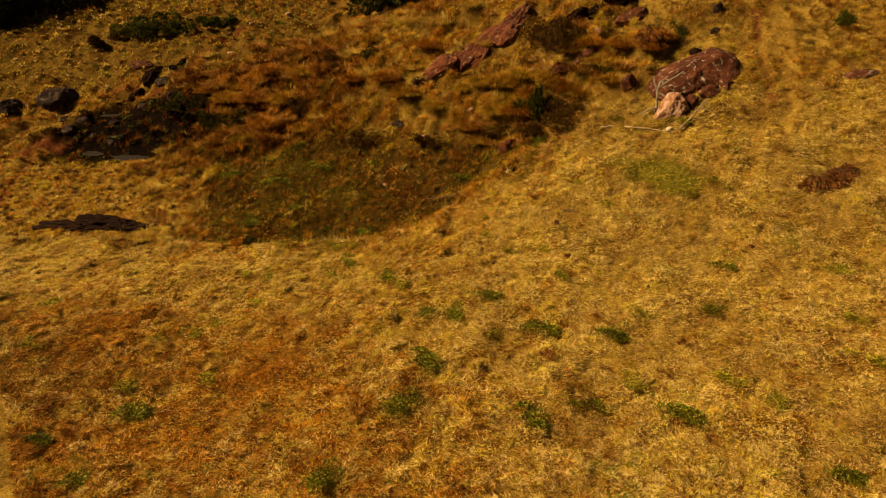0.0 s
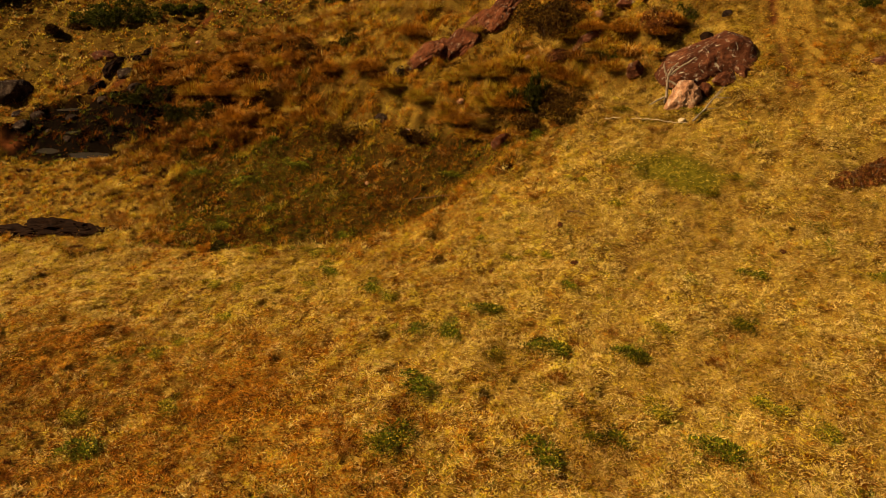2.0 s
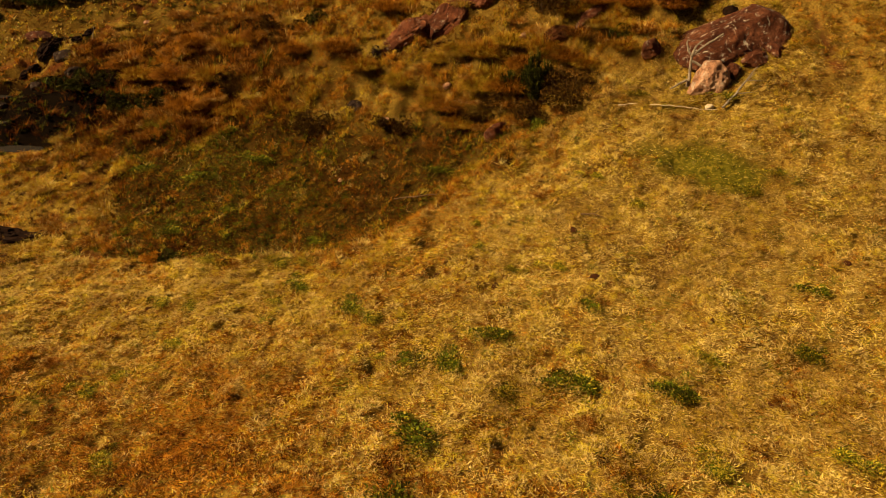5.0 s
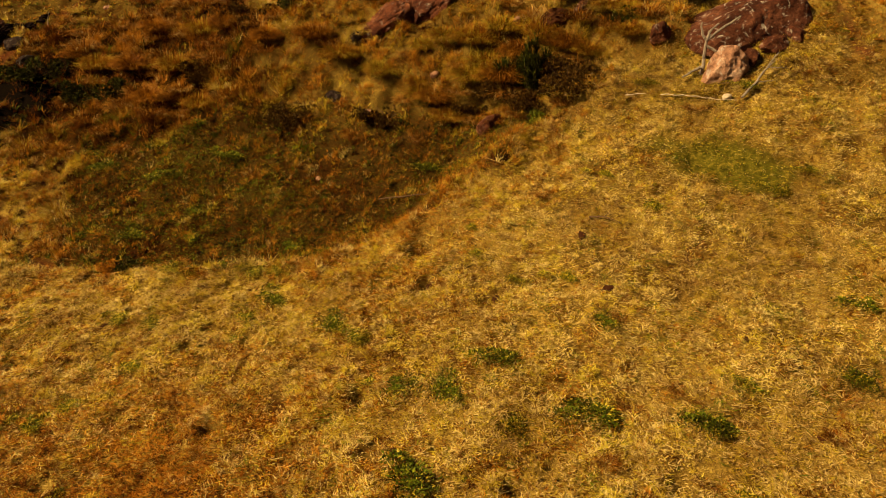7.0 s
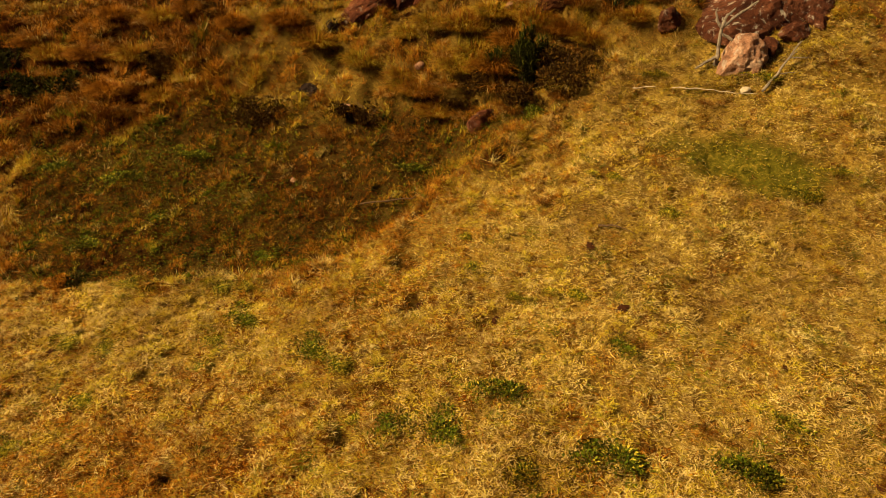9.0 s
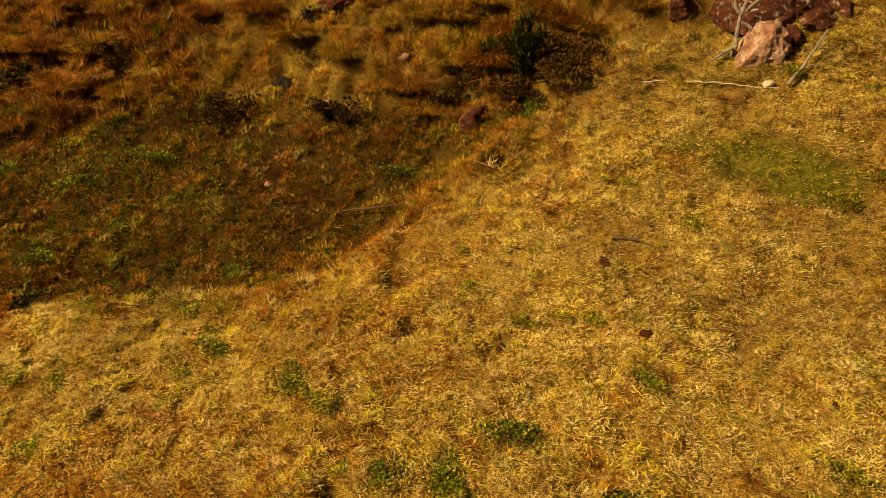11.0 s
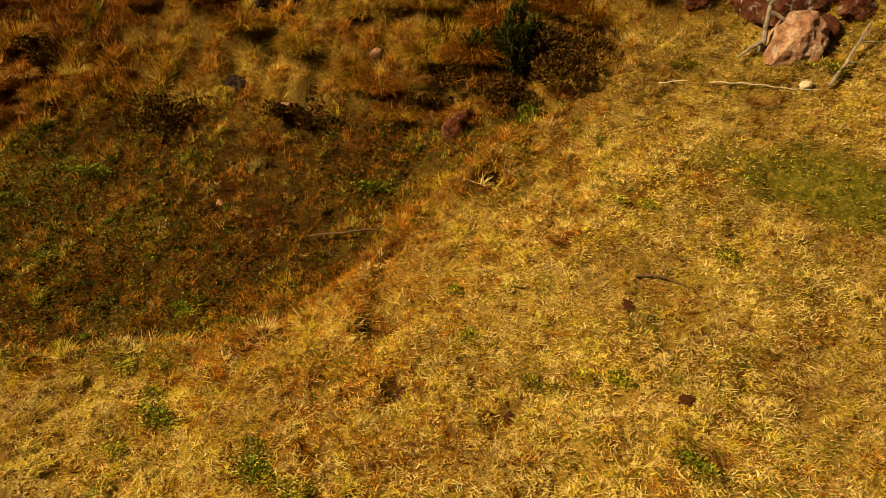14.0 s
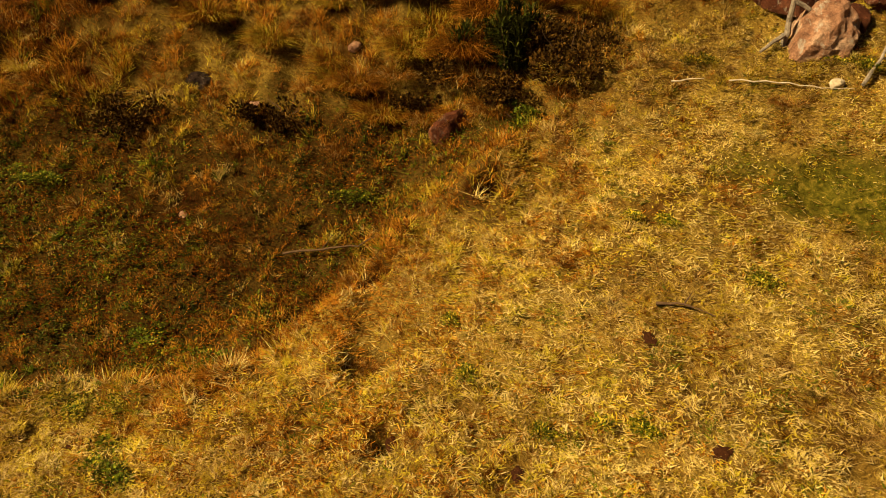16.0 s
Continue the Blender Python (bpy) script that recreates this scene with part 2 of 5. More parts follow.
def gully_cut(x, y):
    """The pasture ends in a short steep bank; the gully behind it climbs back to the slope."""
    past = y - np.interp(x, BANK_X, BANK_Y)
    along = smooth(x + 11, 2.5) * smooth(2.4 - x, 1.6)
    return 0.55 * along * smooth(past - 0.25, 0.45) * np.exp(-np.maximum(past - 1.0, 0) / 3.0)


def land(x, y):
    z = 0
    cols = spline_weights((x - GRID_X) / GRID_STEP, LAND.shape[1])
    for j, b in spline_weights((y - GRID_Y) / GRID_STEP, LAND.shape[0]):
        for i, a in cols:
            z = z + a * b * LAND[j, i]
    east, north = np.maximum(x - 17, 0), np.maximum(y - 50, 0)
    return z - gully_cut(x, y) + 0.42 * east * np.exp(-east / 60) + 0.10 * north * np.exp(-north / 80)


WEED_X = [-15, -12, -8.7, -6.2, -3.9, -1.7, 0.3, 1.8, 3.5]
WEED_Y = [31.1, 31.0, 29.5, 28.6, 28.2, 27.2, 26.0, 24.5, 23.0]
TRACK_Y = [9.0, 12.0, 13.4, 14.7, 16.7, 18.1, 19.2, 21.4, 23.4, 25.5, 40]
TRACK_X = [4.0, 5.3, 5.9, 6.6, 7.2, 7.8, 8.4, 9.5, 9.95, 10.1, 10.5]


BARE_EARTH = [  # worn strips of red earth: from, to, half width
    (-18.0, 32.8, -16.9, 32.6, 0.24), (-17.9, 33.6, -17.2, 34.2, 0.12), (-17.97, 31.9, -17.84, 30.4, 0.12), (-17.84, 30.4, -17.74, 28.6, 0.12),
    (-18.2, 32.3, -20.5, 32.0, 0.12), (-14.2, 36.0, -13.3, 36.7, 0.16), (-13.3, 36.9, -13.0, 39.0, 0.14), (-12.8, 40.0, -11.9, 41.4, 0.25), (-11.9, 41.4, -11.0, 43.6, 0.2), (-16.9, 37.4, -15.0, 37.2, 0.15), (-9.9, 25.1, -8.6, 24.7, 0.16),
    (9.88, 25.3, 9.7, 24.2, 0.02), (9.7, 24.2, 9.53, 23.0, 0.03), (9.55, 22.8, 9.42, 21.6, 0.08)]


def bare_earth(x, y):
    wob = value_noise(x, y, 0.7, 21) * 0.16 + value_noise(x, y, 0.3, 22) * 0.08
    most = np.zeros(np.shape(x))
    for x0, y0, x1, y1, r in BARE_EARTH:
        dx, dy = x1 - x0, y1 - y0
        f = np.clip(((x - x0) * dx + (y - y0) * dy) / (dx * dx + dy * dy), 0, 1)
        most = np.maximum(most, smooth(r + wob - np.hypot(x - x0 - f * dx, y - y0 - f * dy), 0.12))
    return most


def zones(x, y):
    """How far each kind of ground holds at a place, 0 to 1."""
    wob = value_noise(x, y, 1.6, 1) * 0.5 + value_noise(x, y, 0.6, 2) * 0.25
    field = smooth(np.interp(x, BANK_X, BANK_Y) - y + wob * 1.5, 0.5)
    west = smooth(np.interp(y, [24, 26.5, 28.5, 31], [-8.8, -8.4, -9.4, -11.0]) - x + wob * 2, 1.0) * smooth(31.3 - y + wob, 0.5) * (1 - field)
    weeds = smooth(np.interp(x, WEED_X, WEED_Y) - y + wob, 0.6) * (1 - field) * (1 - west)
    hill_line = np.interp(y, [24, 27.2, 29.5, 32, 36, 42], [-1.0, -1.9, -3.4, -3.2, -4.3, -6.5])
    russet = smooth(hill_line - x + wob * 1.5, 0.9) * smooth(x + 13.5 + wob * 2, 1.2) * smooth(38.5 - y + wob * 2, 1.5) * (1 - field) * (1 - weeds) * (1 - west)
    mud = smooth(1.0 - ((x + 14.0) / 3.4) ** 2 - ((y - 33.4) / 2.4) ** 2 + wob * 0.6, 0.4)
    upland = smooth(y - 37 + wob * 2, 1.5) * smooth(hill_line - x + wob, 1.0) * (1 - russet)
    hill = np.clip(1 - field - west - weeds - russet - upland, 0, 1)
    track = smooth(0.20 - np.abs(np.abs(x - np.interp(y, TRACK_Y, TRACK_X)) - 0.33) + wob * 0.3, 0.2) * (0.3 + 0.7 * smooth(y - 19.8, 1.2))
    c, s = math.cos(radians(-40)), math.sin(radians(-40))
    du, dv = (x - 5.5) * c + (y - 20.25) * s, -(x - 5.5) * s + (y - 20.25) * c
    wet = smooth(1.0 - (du / 1.35) ** 2 - (dv / 0.48) ** 2 + wob * 1.9, 0.8)
    drop = np.interp(x, BANK_X, BANK_Y) - y + wob * 0.8
    lip = np.exp(-((drop - 0.15) / 1.0) ** 2) * smooth(3.8 - x, 1.2) * smooth(x + 1.9, 0.9)
    return dict(bare=bare_earth(x, y), lip=lip, field=field, west=west, weeds=weeds, russet=russet, mud=mud, upland=upland, hill=hill, track=track, wet=wet)


# places and sizes of the large old tussocks
MOUNDS = [(1.97, 26.3, 1.0), (2.5, 24.9, 1.0), (1.75, 25.3, 0.9), (1.25, 24.9, 0.8), (2.95, 25.3, 0.9), (2.2, 25.6, 0.9), (5.1, 25.2, 0.8), (6.54, 24.6, 0.8), (5.44, 24.8, 0.7), (4.4, 24.4, 0.7), (4.0, 24.9, 0.8),
          (1.3, 26.8, 0.8), (0.6, 26.2, 0.7), (-4.9, 32.4, 1.2), (-6.6, 31.6, 1.1), (-8.3, 32.8, 1.1), (-5.6, 29.6, 0.9), (-7.2, 30.3, 1.0), (-9.6, 33.6, 1.1), (-3.6, 30.2, 0.9), (-6.1, 33.9, 1.2), (-10.5, 34.8, 1.1), (0.9, 25.4, 0.8)]
BANK_MOUNDS = [(0.88, 27.0, 0.9), (4.3, 26.1, 0.8), (5.8, 25.5, 0.8), (0.66, 25.9, 0.8), (3.5, 25.4, 0.9), (4.9, 25.8, 0.8), (-0.3, 27.3, 0.9), (-1.4, 28.3, 0.9), (-0.6, 29.8, 0.9), (2.7, 26.2, 0.9), (5.2, 23.9, 0.7), (7.0, 25.0, 0.8), (-2.2, 29.2, 1.0), (-3.0, 32.6, 1.1), (-7.8, 34.6, 1.1)]


def mound_relief(x, y):
    """Old tussocks stand on humps of their own."""
    most = np.zeros(np.shape(x))
    for px, py, r in MOUNDS + BANK_MOUNDS:
        most = np.maximum(most, 0.17 * r * np.exp(-((x - px) ** 2 + (y - py) ** 2) / (0.42 * r) ** 2))
    return most


HOLLOWS = [(0.22, 20.55, 0.27), (0.45, 21.65, 0.25), (0.19, 19.35, 0.15), (2.16, 22.15, 0.16), (2.83, 22.64, 0.15), (-1.2, 21.7, 0.20), (-0.5, 22.2, 0.24), (-1.1, 16.9, 0.14), (1.0, 14.6, 0.14), (-3.6, 17.1, 0.15)]


def hollows(x, y):
    """Trodden hollows with a raised grassy rim on their sunny side: how deep, and how high the rim, 0 to 1."""
    deep, rim = np.zeros(np.shape(x)), np.zeros(np.shape(x))
    for px, py, r in HOLLOWS:
        wob = 1 + 0.35 * value_noise(x, y, 0.25, 41)
        deep = np.maximum(deep, np.exp(-(((x - px) / r / 1.3) ** 2 + ((y - py) / r) ** 2) * wob))
        rim = np.maximum(rim, r / 0.2 * np.exp(-(((x - px + 1.6 * r) / r) ** 2 + ((y - py) / r / 1.6) ** 2) * wob))
    return deep, rim


POOLS = [(-13.3, 31.25, 0.85, 0.34, -8), (-15.55, 35.2, 0.5, 0.22, 5), (-15.25, 32.0, 0.5, 0.32, -25), (-14.6, 33.2, 0.35, 0.2, 0)]


def ground_height(x, y):
    x, y = np.asarray(x, float), np.asarray(y, float)
    z = land(x, y)
    k = zones(x, y)
    rough = k["field"] * 0.75 + k["west"] * 0.5 + k["weeds"] * 0.8 + (k["russet"] + k["hill"]) * 2.6 + k["upland"]
    near = np.exp(-np.maximum(np.hypot(x, y - 25) - 45, 0) / 30)
    z = z + near * rough * (value_noise(x, y, 2.1, 3) * 0.10 + value_noise(x, y, 0.85, 4) * 0.10 + value_noise(x, y, 0.42, 5) * 0.06)
    small, big = clump_cells(x, y, 0.30, 1), clump_cells(x, y, 0.55, 2)
    low = k["field"] + k["west"] + 0.6 * k["weeds"]
    z = z + near * low * np.where(small[2][2] < 0.06, -0.05, 0.045 * (0.4 + small[2][1]) * np.clip(1 - (small[0] / 0.6) ** 2, 0, 1))
    z = z + near * np.clip(1 - low, 0, 1) * 0.19 * (0.3 + big[2][1]) * np.clip(1 - (big[0] / 0.62) ** 2, 0, 1)
    z = z + k["lip"] * (value_noise(x, y, 0.75, 14) * 0.16 + value_noise(x, y, 0.4, 15) * 0.06)
    z = z - 0.07 * k["bare"] - 0.05 * k["track"] * k["field"] - 0.05 * k["wet"]
    z = z + mound_relief(x, y)
    deep, rim = hollows(x, y)
    z = z - 0.21 * deep + 0.14 * rim
    # low cut bank where the pasture drops into the gully
    drop = np.interp(x, BANK_X, BANK_Y) - y
    z = z + 0.10 * np.exp(-((drop - 0.25) / 0.35) ** 2) * near * smooth(5.5 - x, 1.0)
    for px, py, rx, ry, turn in POOLS:
        c, s = math.cos(radians(turn)), math.sin(radians(turn))
        u, v = ((x - px) * c + (y - py) * s) / (rx * 1.25), (-(x - px) * s + (y - py) * c) / (ry * 1.6)
        flat = smooth(1.35 - np.sqrt(u * u + v * v), 0.45)
        z = z * (1 - flat) + flat * (float(land(np.array([px]), np.array([py]))[0]) - 0.05)
    return z


def gz(x, y):
    return float(ground_height(np.array([x]), np.array([y]))[0])


def fast_mesh(name, verts, tris, slots=None):
    me = bpy.data.meshes.new(name)
    me.vertices.add(len(verts))
    me.vertices.foreach_set("co", np.ascontiguousarray(verts, dtype=np.float32).ravel())
    me.loops.add(tris.size)
    me.loops.foreach_set("vertex_index", np.ascontiguousarray(tris, dtype=np.int32).ravel())
    me.polygons.add(len(tris))
    me.polygons.foreach_set("loop_start", np.arange(0, tris.size, tris.shape[1], dtype=np.int32))
    if slots is not None:
        me.polygons.foreach_set("material_index", np.asarray(slots, dtype=np.int32))
    me.update(calc_edges=True)
    return me


def build_ground():
    fine_x = np.concatenate([np.arange(-27, -12, 0.18), np.arange(-12, 12, 0.09), np.arange(12, 16.01, 0.25)])
    fine_y = np.concatenate([np.arange(8, 27, 0.09), np.arange(27, 33, 0.14), np.arange(33, 50.01, 0.25)])
    out = np.cumsum(1.25 ** np.arange(22) * 0.3)
    xs = np.concatenate([fine_x[0] - out[::-1], fine_x, fine_x[-1] + out])
    ys = np.concatenate([fine_y[0] - out[::-1], fine_y, fine_y[-1] + out])
    gx, gy = np.meshgrid(xs, ys)
    verts = np.stack([gx.ravel(), gy.ravel(), ground_height(gx.ravel(), gy.ravel())], 1)
    nx, ny = len(xs), len(ys)
    base = (np.arange(ny - 1)[:, None] * nx + np.arange(nx - 1)[None, :]).ravel()
    quads = np.stack([base, base + 1, base + nx + 1, base + nx], 1)
    me = fast_mesh("ground", verts, quads)
    me.polygons.foreach_set("use_smooth", np.ones(len(me.polygons), dtype=bool))
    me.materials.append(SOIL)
    k = zones(gx.ravel(), gy.ravel())
    # The hollows and upland terms darken the soil in place of shade.
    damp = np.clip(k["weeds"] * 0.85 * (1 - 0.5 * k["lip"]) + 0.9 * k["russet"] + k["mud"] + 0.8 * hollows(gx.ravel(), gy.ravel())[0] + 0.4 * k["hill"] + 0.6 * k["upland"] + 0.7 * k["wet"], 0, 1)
    me.attributes.new("wet_mud", "FLOAT", "POINT").data.foreach_set("value", k["mud"].astype(np.float32))
    me.attributes.new("wet_turf", "FLOAT", "POINT").data.foreach_set("value", k["wet"].astype(np.float32))
    me.attributes.new("bare_red", "FLOAT", "POINT").data.foreach_set("value", k["bare"].astype(np.float32))
    me.attributes.new("damp_shaded_soil", "FLOAT", "POINT").data.foreach_set("value", damp.astype(np.float32))
    return tagged(new("ground", me), "sloping dry pasture ground with reddish brown soil and straw thatch", "ground", kind="structure")


build_ground()


# ---------------------------------------------------------------- grass
def slim_geometry(base, height, width, bend_dir, bend, face_dir, straight=False):
    """Plainer blades for thick or far growth: a bent kite, or one triangle where straight."""
    n = len(base)
    side = np.stack([np.cos(face_dir), np.sin(face_dir), np.zeros(n)], 1) * (width * 0.5)[:, None]
    lean = np.stack([np.cos(bend_dir), np.sin(bend_dir), np.zeros(n)], 1)
    up = np.array([0, 0, 1.0])
    tip = base + lean * (bend * height)[:, None] + up * (height * (1.0 - 0.45 * np.minimum(bend, 1.6)))[:, None]
    if straight:
        return np.stack([base - side, base + side, tip], 1).reshape(-1, 3), np.arange(n * 3).reshape(n, 3)
    mid = base + lean * (bend * height * 0.35)[:, None] + up * (height * (0.6 - 0.12 * np.minimum(bend, 1.6)))[:, None]
    verts = np.stack([base, mid - side, mid + side, tip], 1).reshape(-1, 3)
    tris = np.array([[0, 2, 1], [1, 2, 3]])
    return verts, (np.arange(n)[:, None, None] * 4 + tris[None]).reshape(-1, 3)


GRASS_KINDS = [
    ("dry_grass", STRAW, "short straw-coloured dry grass covering the pasture"),
    ("golden_grass", GOLD, "golden yellow grass growing among the dry grass"),
    ("rusty_grass", RUST, "rust-coloured dead grass in patches"),
    ("russet_grass", RUSSET, "dark russet tall dead grass in the gully"),
    ("green_grass", GREEN, "low green grass and weeds in damp places"),
    ("leafy_weeds", DARKLEAF, "low dark leafy weeds covering the damp gully"),
]


def clump_fields(x, y, k):
    """Clumps stand close and low in the pasture, wider and higher on the slopes."""
    small, big = clump_cells(x, y, 0.30, 1), clump_cells(x, y, 0.55, 2)
    low = (k["field"] + k["west"] + 0.6 * k["weeds"]) > 0.5
    return [np.where(low, a, b) for a, b in zip((small[0], small[1], *small[2]), (big[0], big[1], *big[2]))]


def in_pool(x, y):
    inside = np.zeros(len(x), bool)
    for px, py, rx, ry, turn in POOLS:
        c, s = math.cos(radians(turn)), math.sin(radians(turn))
        inside |= (((x - px) * c + (y - py) * s) / (rx * 1.1)) ** 2 + ((-(x - px) * s + (y - py) * c) / (ry * 1.2)) ** 2 < 1
    return inside


# places and sizes of the green weed clumps: in the near pasture, then towards the bank and behind it
WEED_SPOTS = [(-0.32, 15.43, 1.3), (2.28, 15.68, 1.2), (1.22, 15.74, 0.8), (3.92, 14.74, 1), (4.6, 15.39, 0.8), (1.9, 13.18, 1.3), (3.01, 13.21, 1.1), (-0.86, 13.48, 1.2), (4.06, 13.54, 0.8), (4.96, 12.36, 1.1), (-5.92, 16.22, 0.8), (-7.42, 14.81, 1.1), (6.13, 15.1, 0.9), (6.77, 16.14, 0.9), (-7.99, 15.95, 0.8), (5.73, 13.29, 0.8), (-7.72, 12.46, 0.9), (-2.32, 11.47, 1), (7.04, 10.07, 0.9), (8.87, 15.47, 0.8), (8.6, 14.18, 0.8), (8.48, 12.69, 0.8), (6.52, 12.2, 0.8), (-9.05, 13.74, 0.9)]
MORE_WEEDS = [(1.29, 16.98, 0.9), (-0.9, 17.29, 0.7), (-0.32, 16.93, 1), (0.36, 16.63, 1), (-6.24, 18.4, 0.7), (-3.24, 19.99, 0.7), (-2.8, 20.47, 0.9), (3.86, 20.57, 0.7), (4.47, 19.47, 0.7), (6.53, 18.98, 0.8), (7.12, 19.17, 0.7), (1.21, 19.86, 0.8), (-6.75, 18.01, 0.8), (-1.47, 18.94, 0.9), (-1.11, 18.44, 0.8), (-5.23, 19.02, 0.8), (1.71, 18.87, 0.7), (2.65, 18.45, 0.7), (-5.17, 20.35, 0.8), (-5.95, 20.7, 0.7), (-5.18, 22.34, 0.7), (1.22, 20.63, 0.7), (3.1, 17.19, 0.9), (-2.77, 21.29, 0.6), (-3.3, 21.63, 0.8), (-11.44, 19.46, 0.8), (-11.17, 17.52, 0.8)]
GULLY_WEEDS = [(-2.49, 23.14, 1.1), (-1.6, 21.6, 0.9), (6.9, 21.6, 0.8), (5.2, 22.6, 0.7), (0.47, 24.1, 1.0), (-5.1, 25.44, 1.1), (-6.77, 25.34, 1.2), (-7.96, 28.07, 1.2), (-6.04, 27.15, 1.3), (-4.64, 27.12, 1.1)]


def weed_cover(x, y):
    """1 where a weed clump crowds out the grass."""
    most = np.zeros(np.shape(x))
    for px, py, r in WEED_SPOTS + MORE_WEEDS:
        most = np.maximum(most, smooth(0.36 * r - np.hypot(x - px, y - py), 0.12))
    return most


def kind_shares(x, y, k):
    """How much of each kind of grass grows at a place."""
    patch = value_noise(x, y, 2.4, 8) * 0.6 + value_noise(x, y, 5.5, 9) * 0.6
    hue = value_noise(x, y, 0.5, 12)
    west = smooth(-0.5 - x, 5.0) * smooth(19.3 - y, 2.2)
    high = smooth(y - 21.8, 1.5) * smooth(x - 6.5, 1.5)
    east = smooth(x - 2.2, 2.6) * (1 - high)
    slope = smooth(x - 1.0, 1.5)
    far_west = smooth(-14.0 - x, 2.0)
    right = smooth(x - 4.0, 1.5)
    leafy = smooth(-2.4 - x, 1.2) * smooth(29.5 - y, 1.0)
    w = np.stack([
        k["field"] * (0.64 + 0.40 * east - 0.50 * west - 0.35 * high - 0.2 * patch * west) + k["west"] * 0.14 + k["weeds"] * 0.12 + k["russet"] * 0.04 + k["upland"] * (0.06 + 0.3 * far_west) + k["hill"] * (0.10 + 0.14 * slope),
        k["lip"] * 0.5 + k["field"] * (0.12 + 0.36 * (1 - west) - 0.12 * patch) + k["west"] * 0.45 + k["weeds"] * 0.18 + k["russet"] * 0.03 + k["upland"] * (0.24 + 0.4 * far_west) + k["hill"] * (0.46 + 0.15 * slope + 0.15 * right + 0.25 * patch),
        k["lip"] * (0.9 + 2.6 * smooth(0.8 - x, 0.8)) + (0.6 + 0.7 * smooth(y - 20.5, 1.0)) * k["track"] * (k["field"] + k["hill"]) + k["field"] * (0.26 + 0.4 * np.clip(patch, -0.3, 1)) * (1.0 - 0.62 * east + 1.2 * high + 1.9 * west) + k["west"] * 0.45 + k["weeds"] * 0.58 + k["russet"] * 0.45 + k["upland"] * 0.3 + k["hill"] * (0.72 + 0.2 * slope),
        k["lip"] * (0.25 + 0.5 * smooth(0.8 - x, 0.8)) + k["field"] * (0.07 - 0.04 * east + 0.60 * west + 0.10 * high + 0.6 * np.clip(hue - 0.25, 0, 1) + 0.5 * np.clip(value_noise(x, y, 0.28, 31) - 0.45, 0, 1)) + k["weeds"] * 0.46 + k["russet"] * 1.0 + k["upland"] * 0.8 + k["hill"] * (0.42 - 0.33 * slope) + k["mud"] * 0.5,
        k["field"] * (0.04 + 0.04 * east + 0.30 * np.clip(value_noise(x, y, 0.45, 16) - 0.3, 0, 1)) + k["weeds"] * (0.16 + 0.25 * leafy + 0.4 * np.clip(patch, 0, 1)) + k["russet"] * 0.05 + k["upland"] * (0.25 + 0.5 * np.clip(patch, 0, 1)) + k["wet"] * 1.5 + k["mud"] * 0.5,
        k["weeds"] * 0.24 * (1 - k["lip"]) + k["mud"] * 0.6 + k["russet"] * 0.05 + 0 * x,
    ], 1)
    w[:, 1] += k["wet"] * 1.2
    w[:, 3] += k["wet"] * 0.35
    mood = np.exp(1.6 * (0.35 * patch + 0.7 * hue) - 0.35)
    w[:, 2:4] *= (1 + k["field"] * (mood - 1))[:, None]
    w[:, :3] *= (1 - k["mud"])[:, None]
    w = np.clip(w, 0.001, None)
    return w / w.sum(1, keepdims=True)


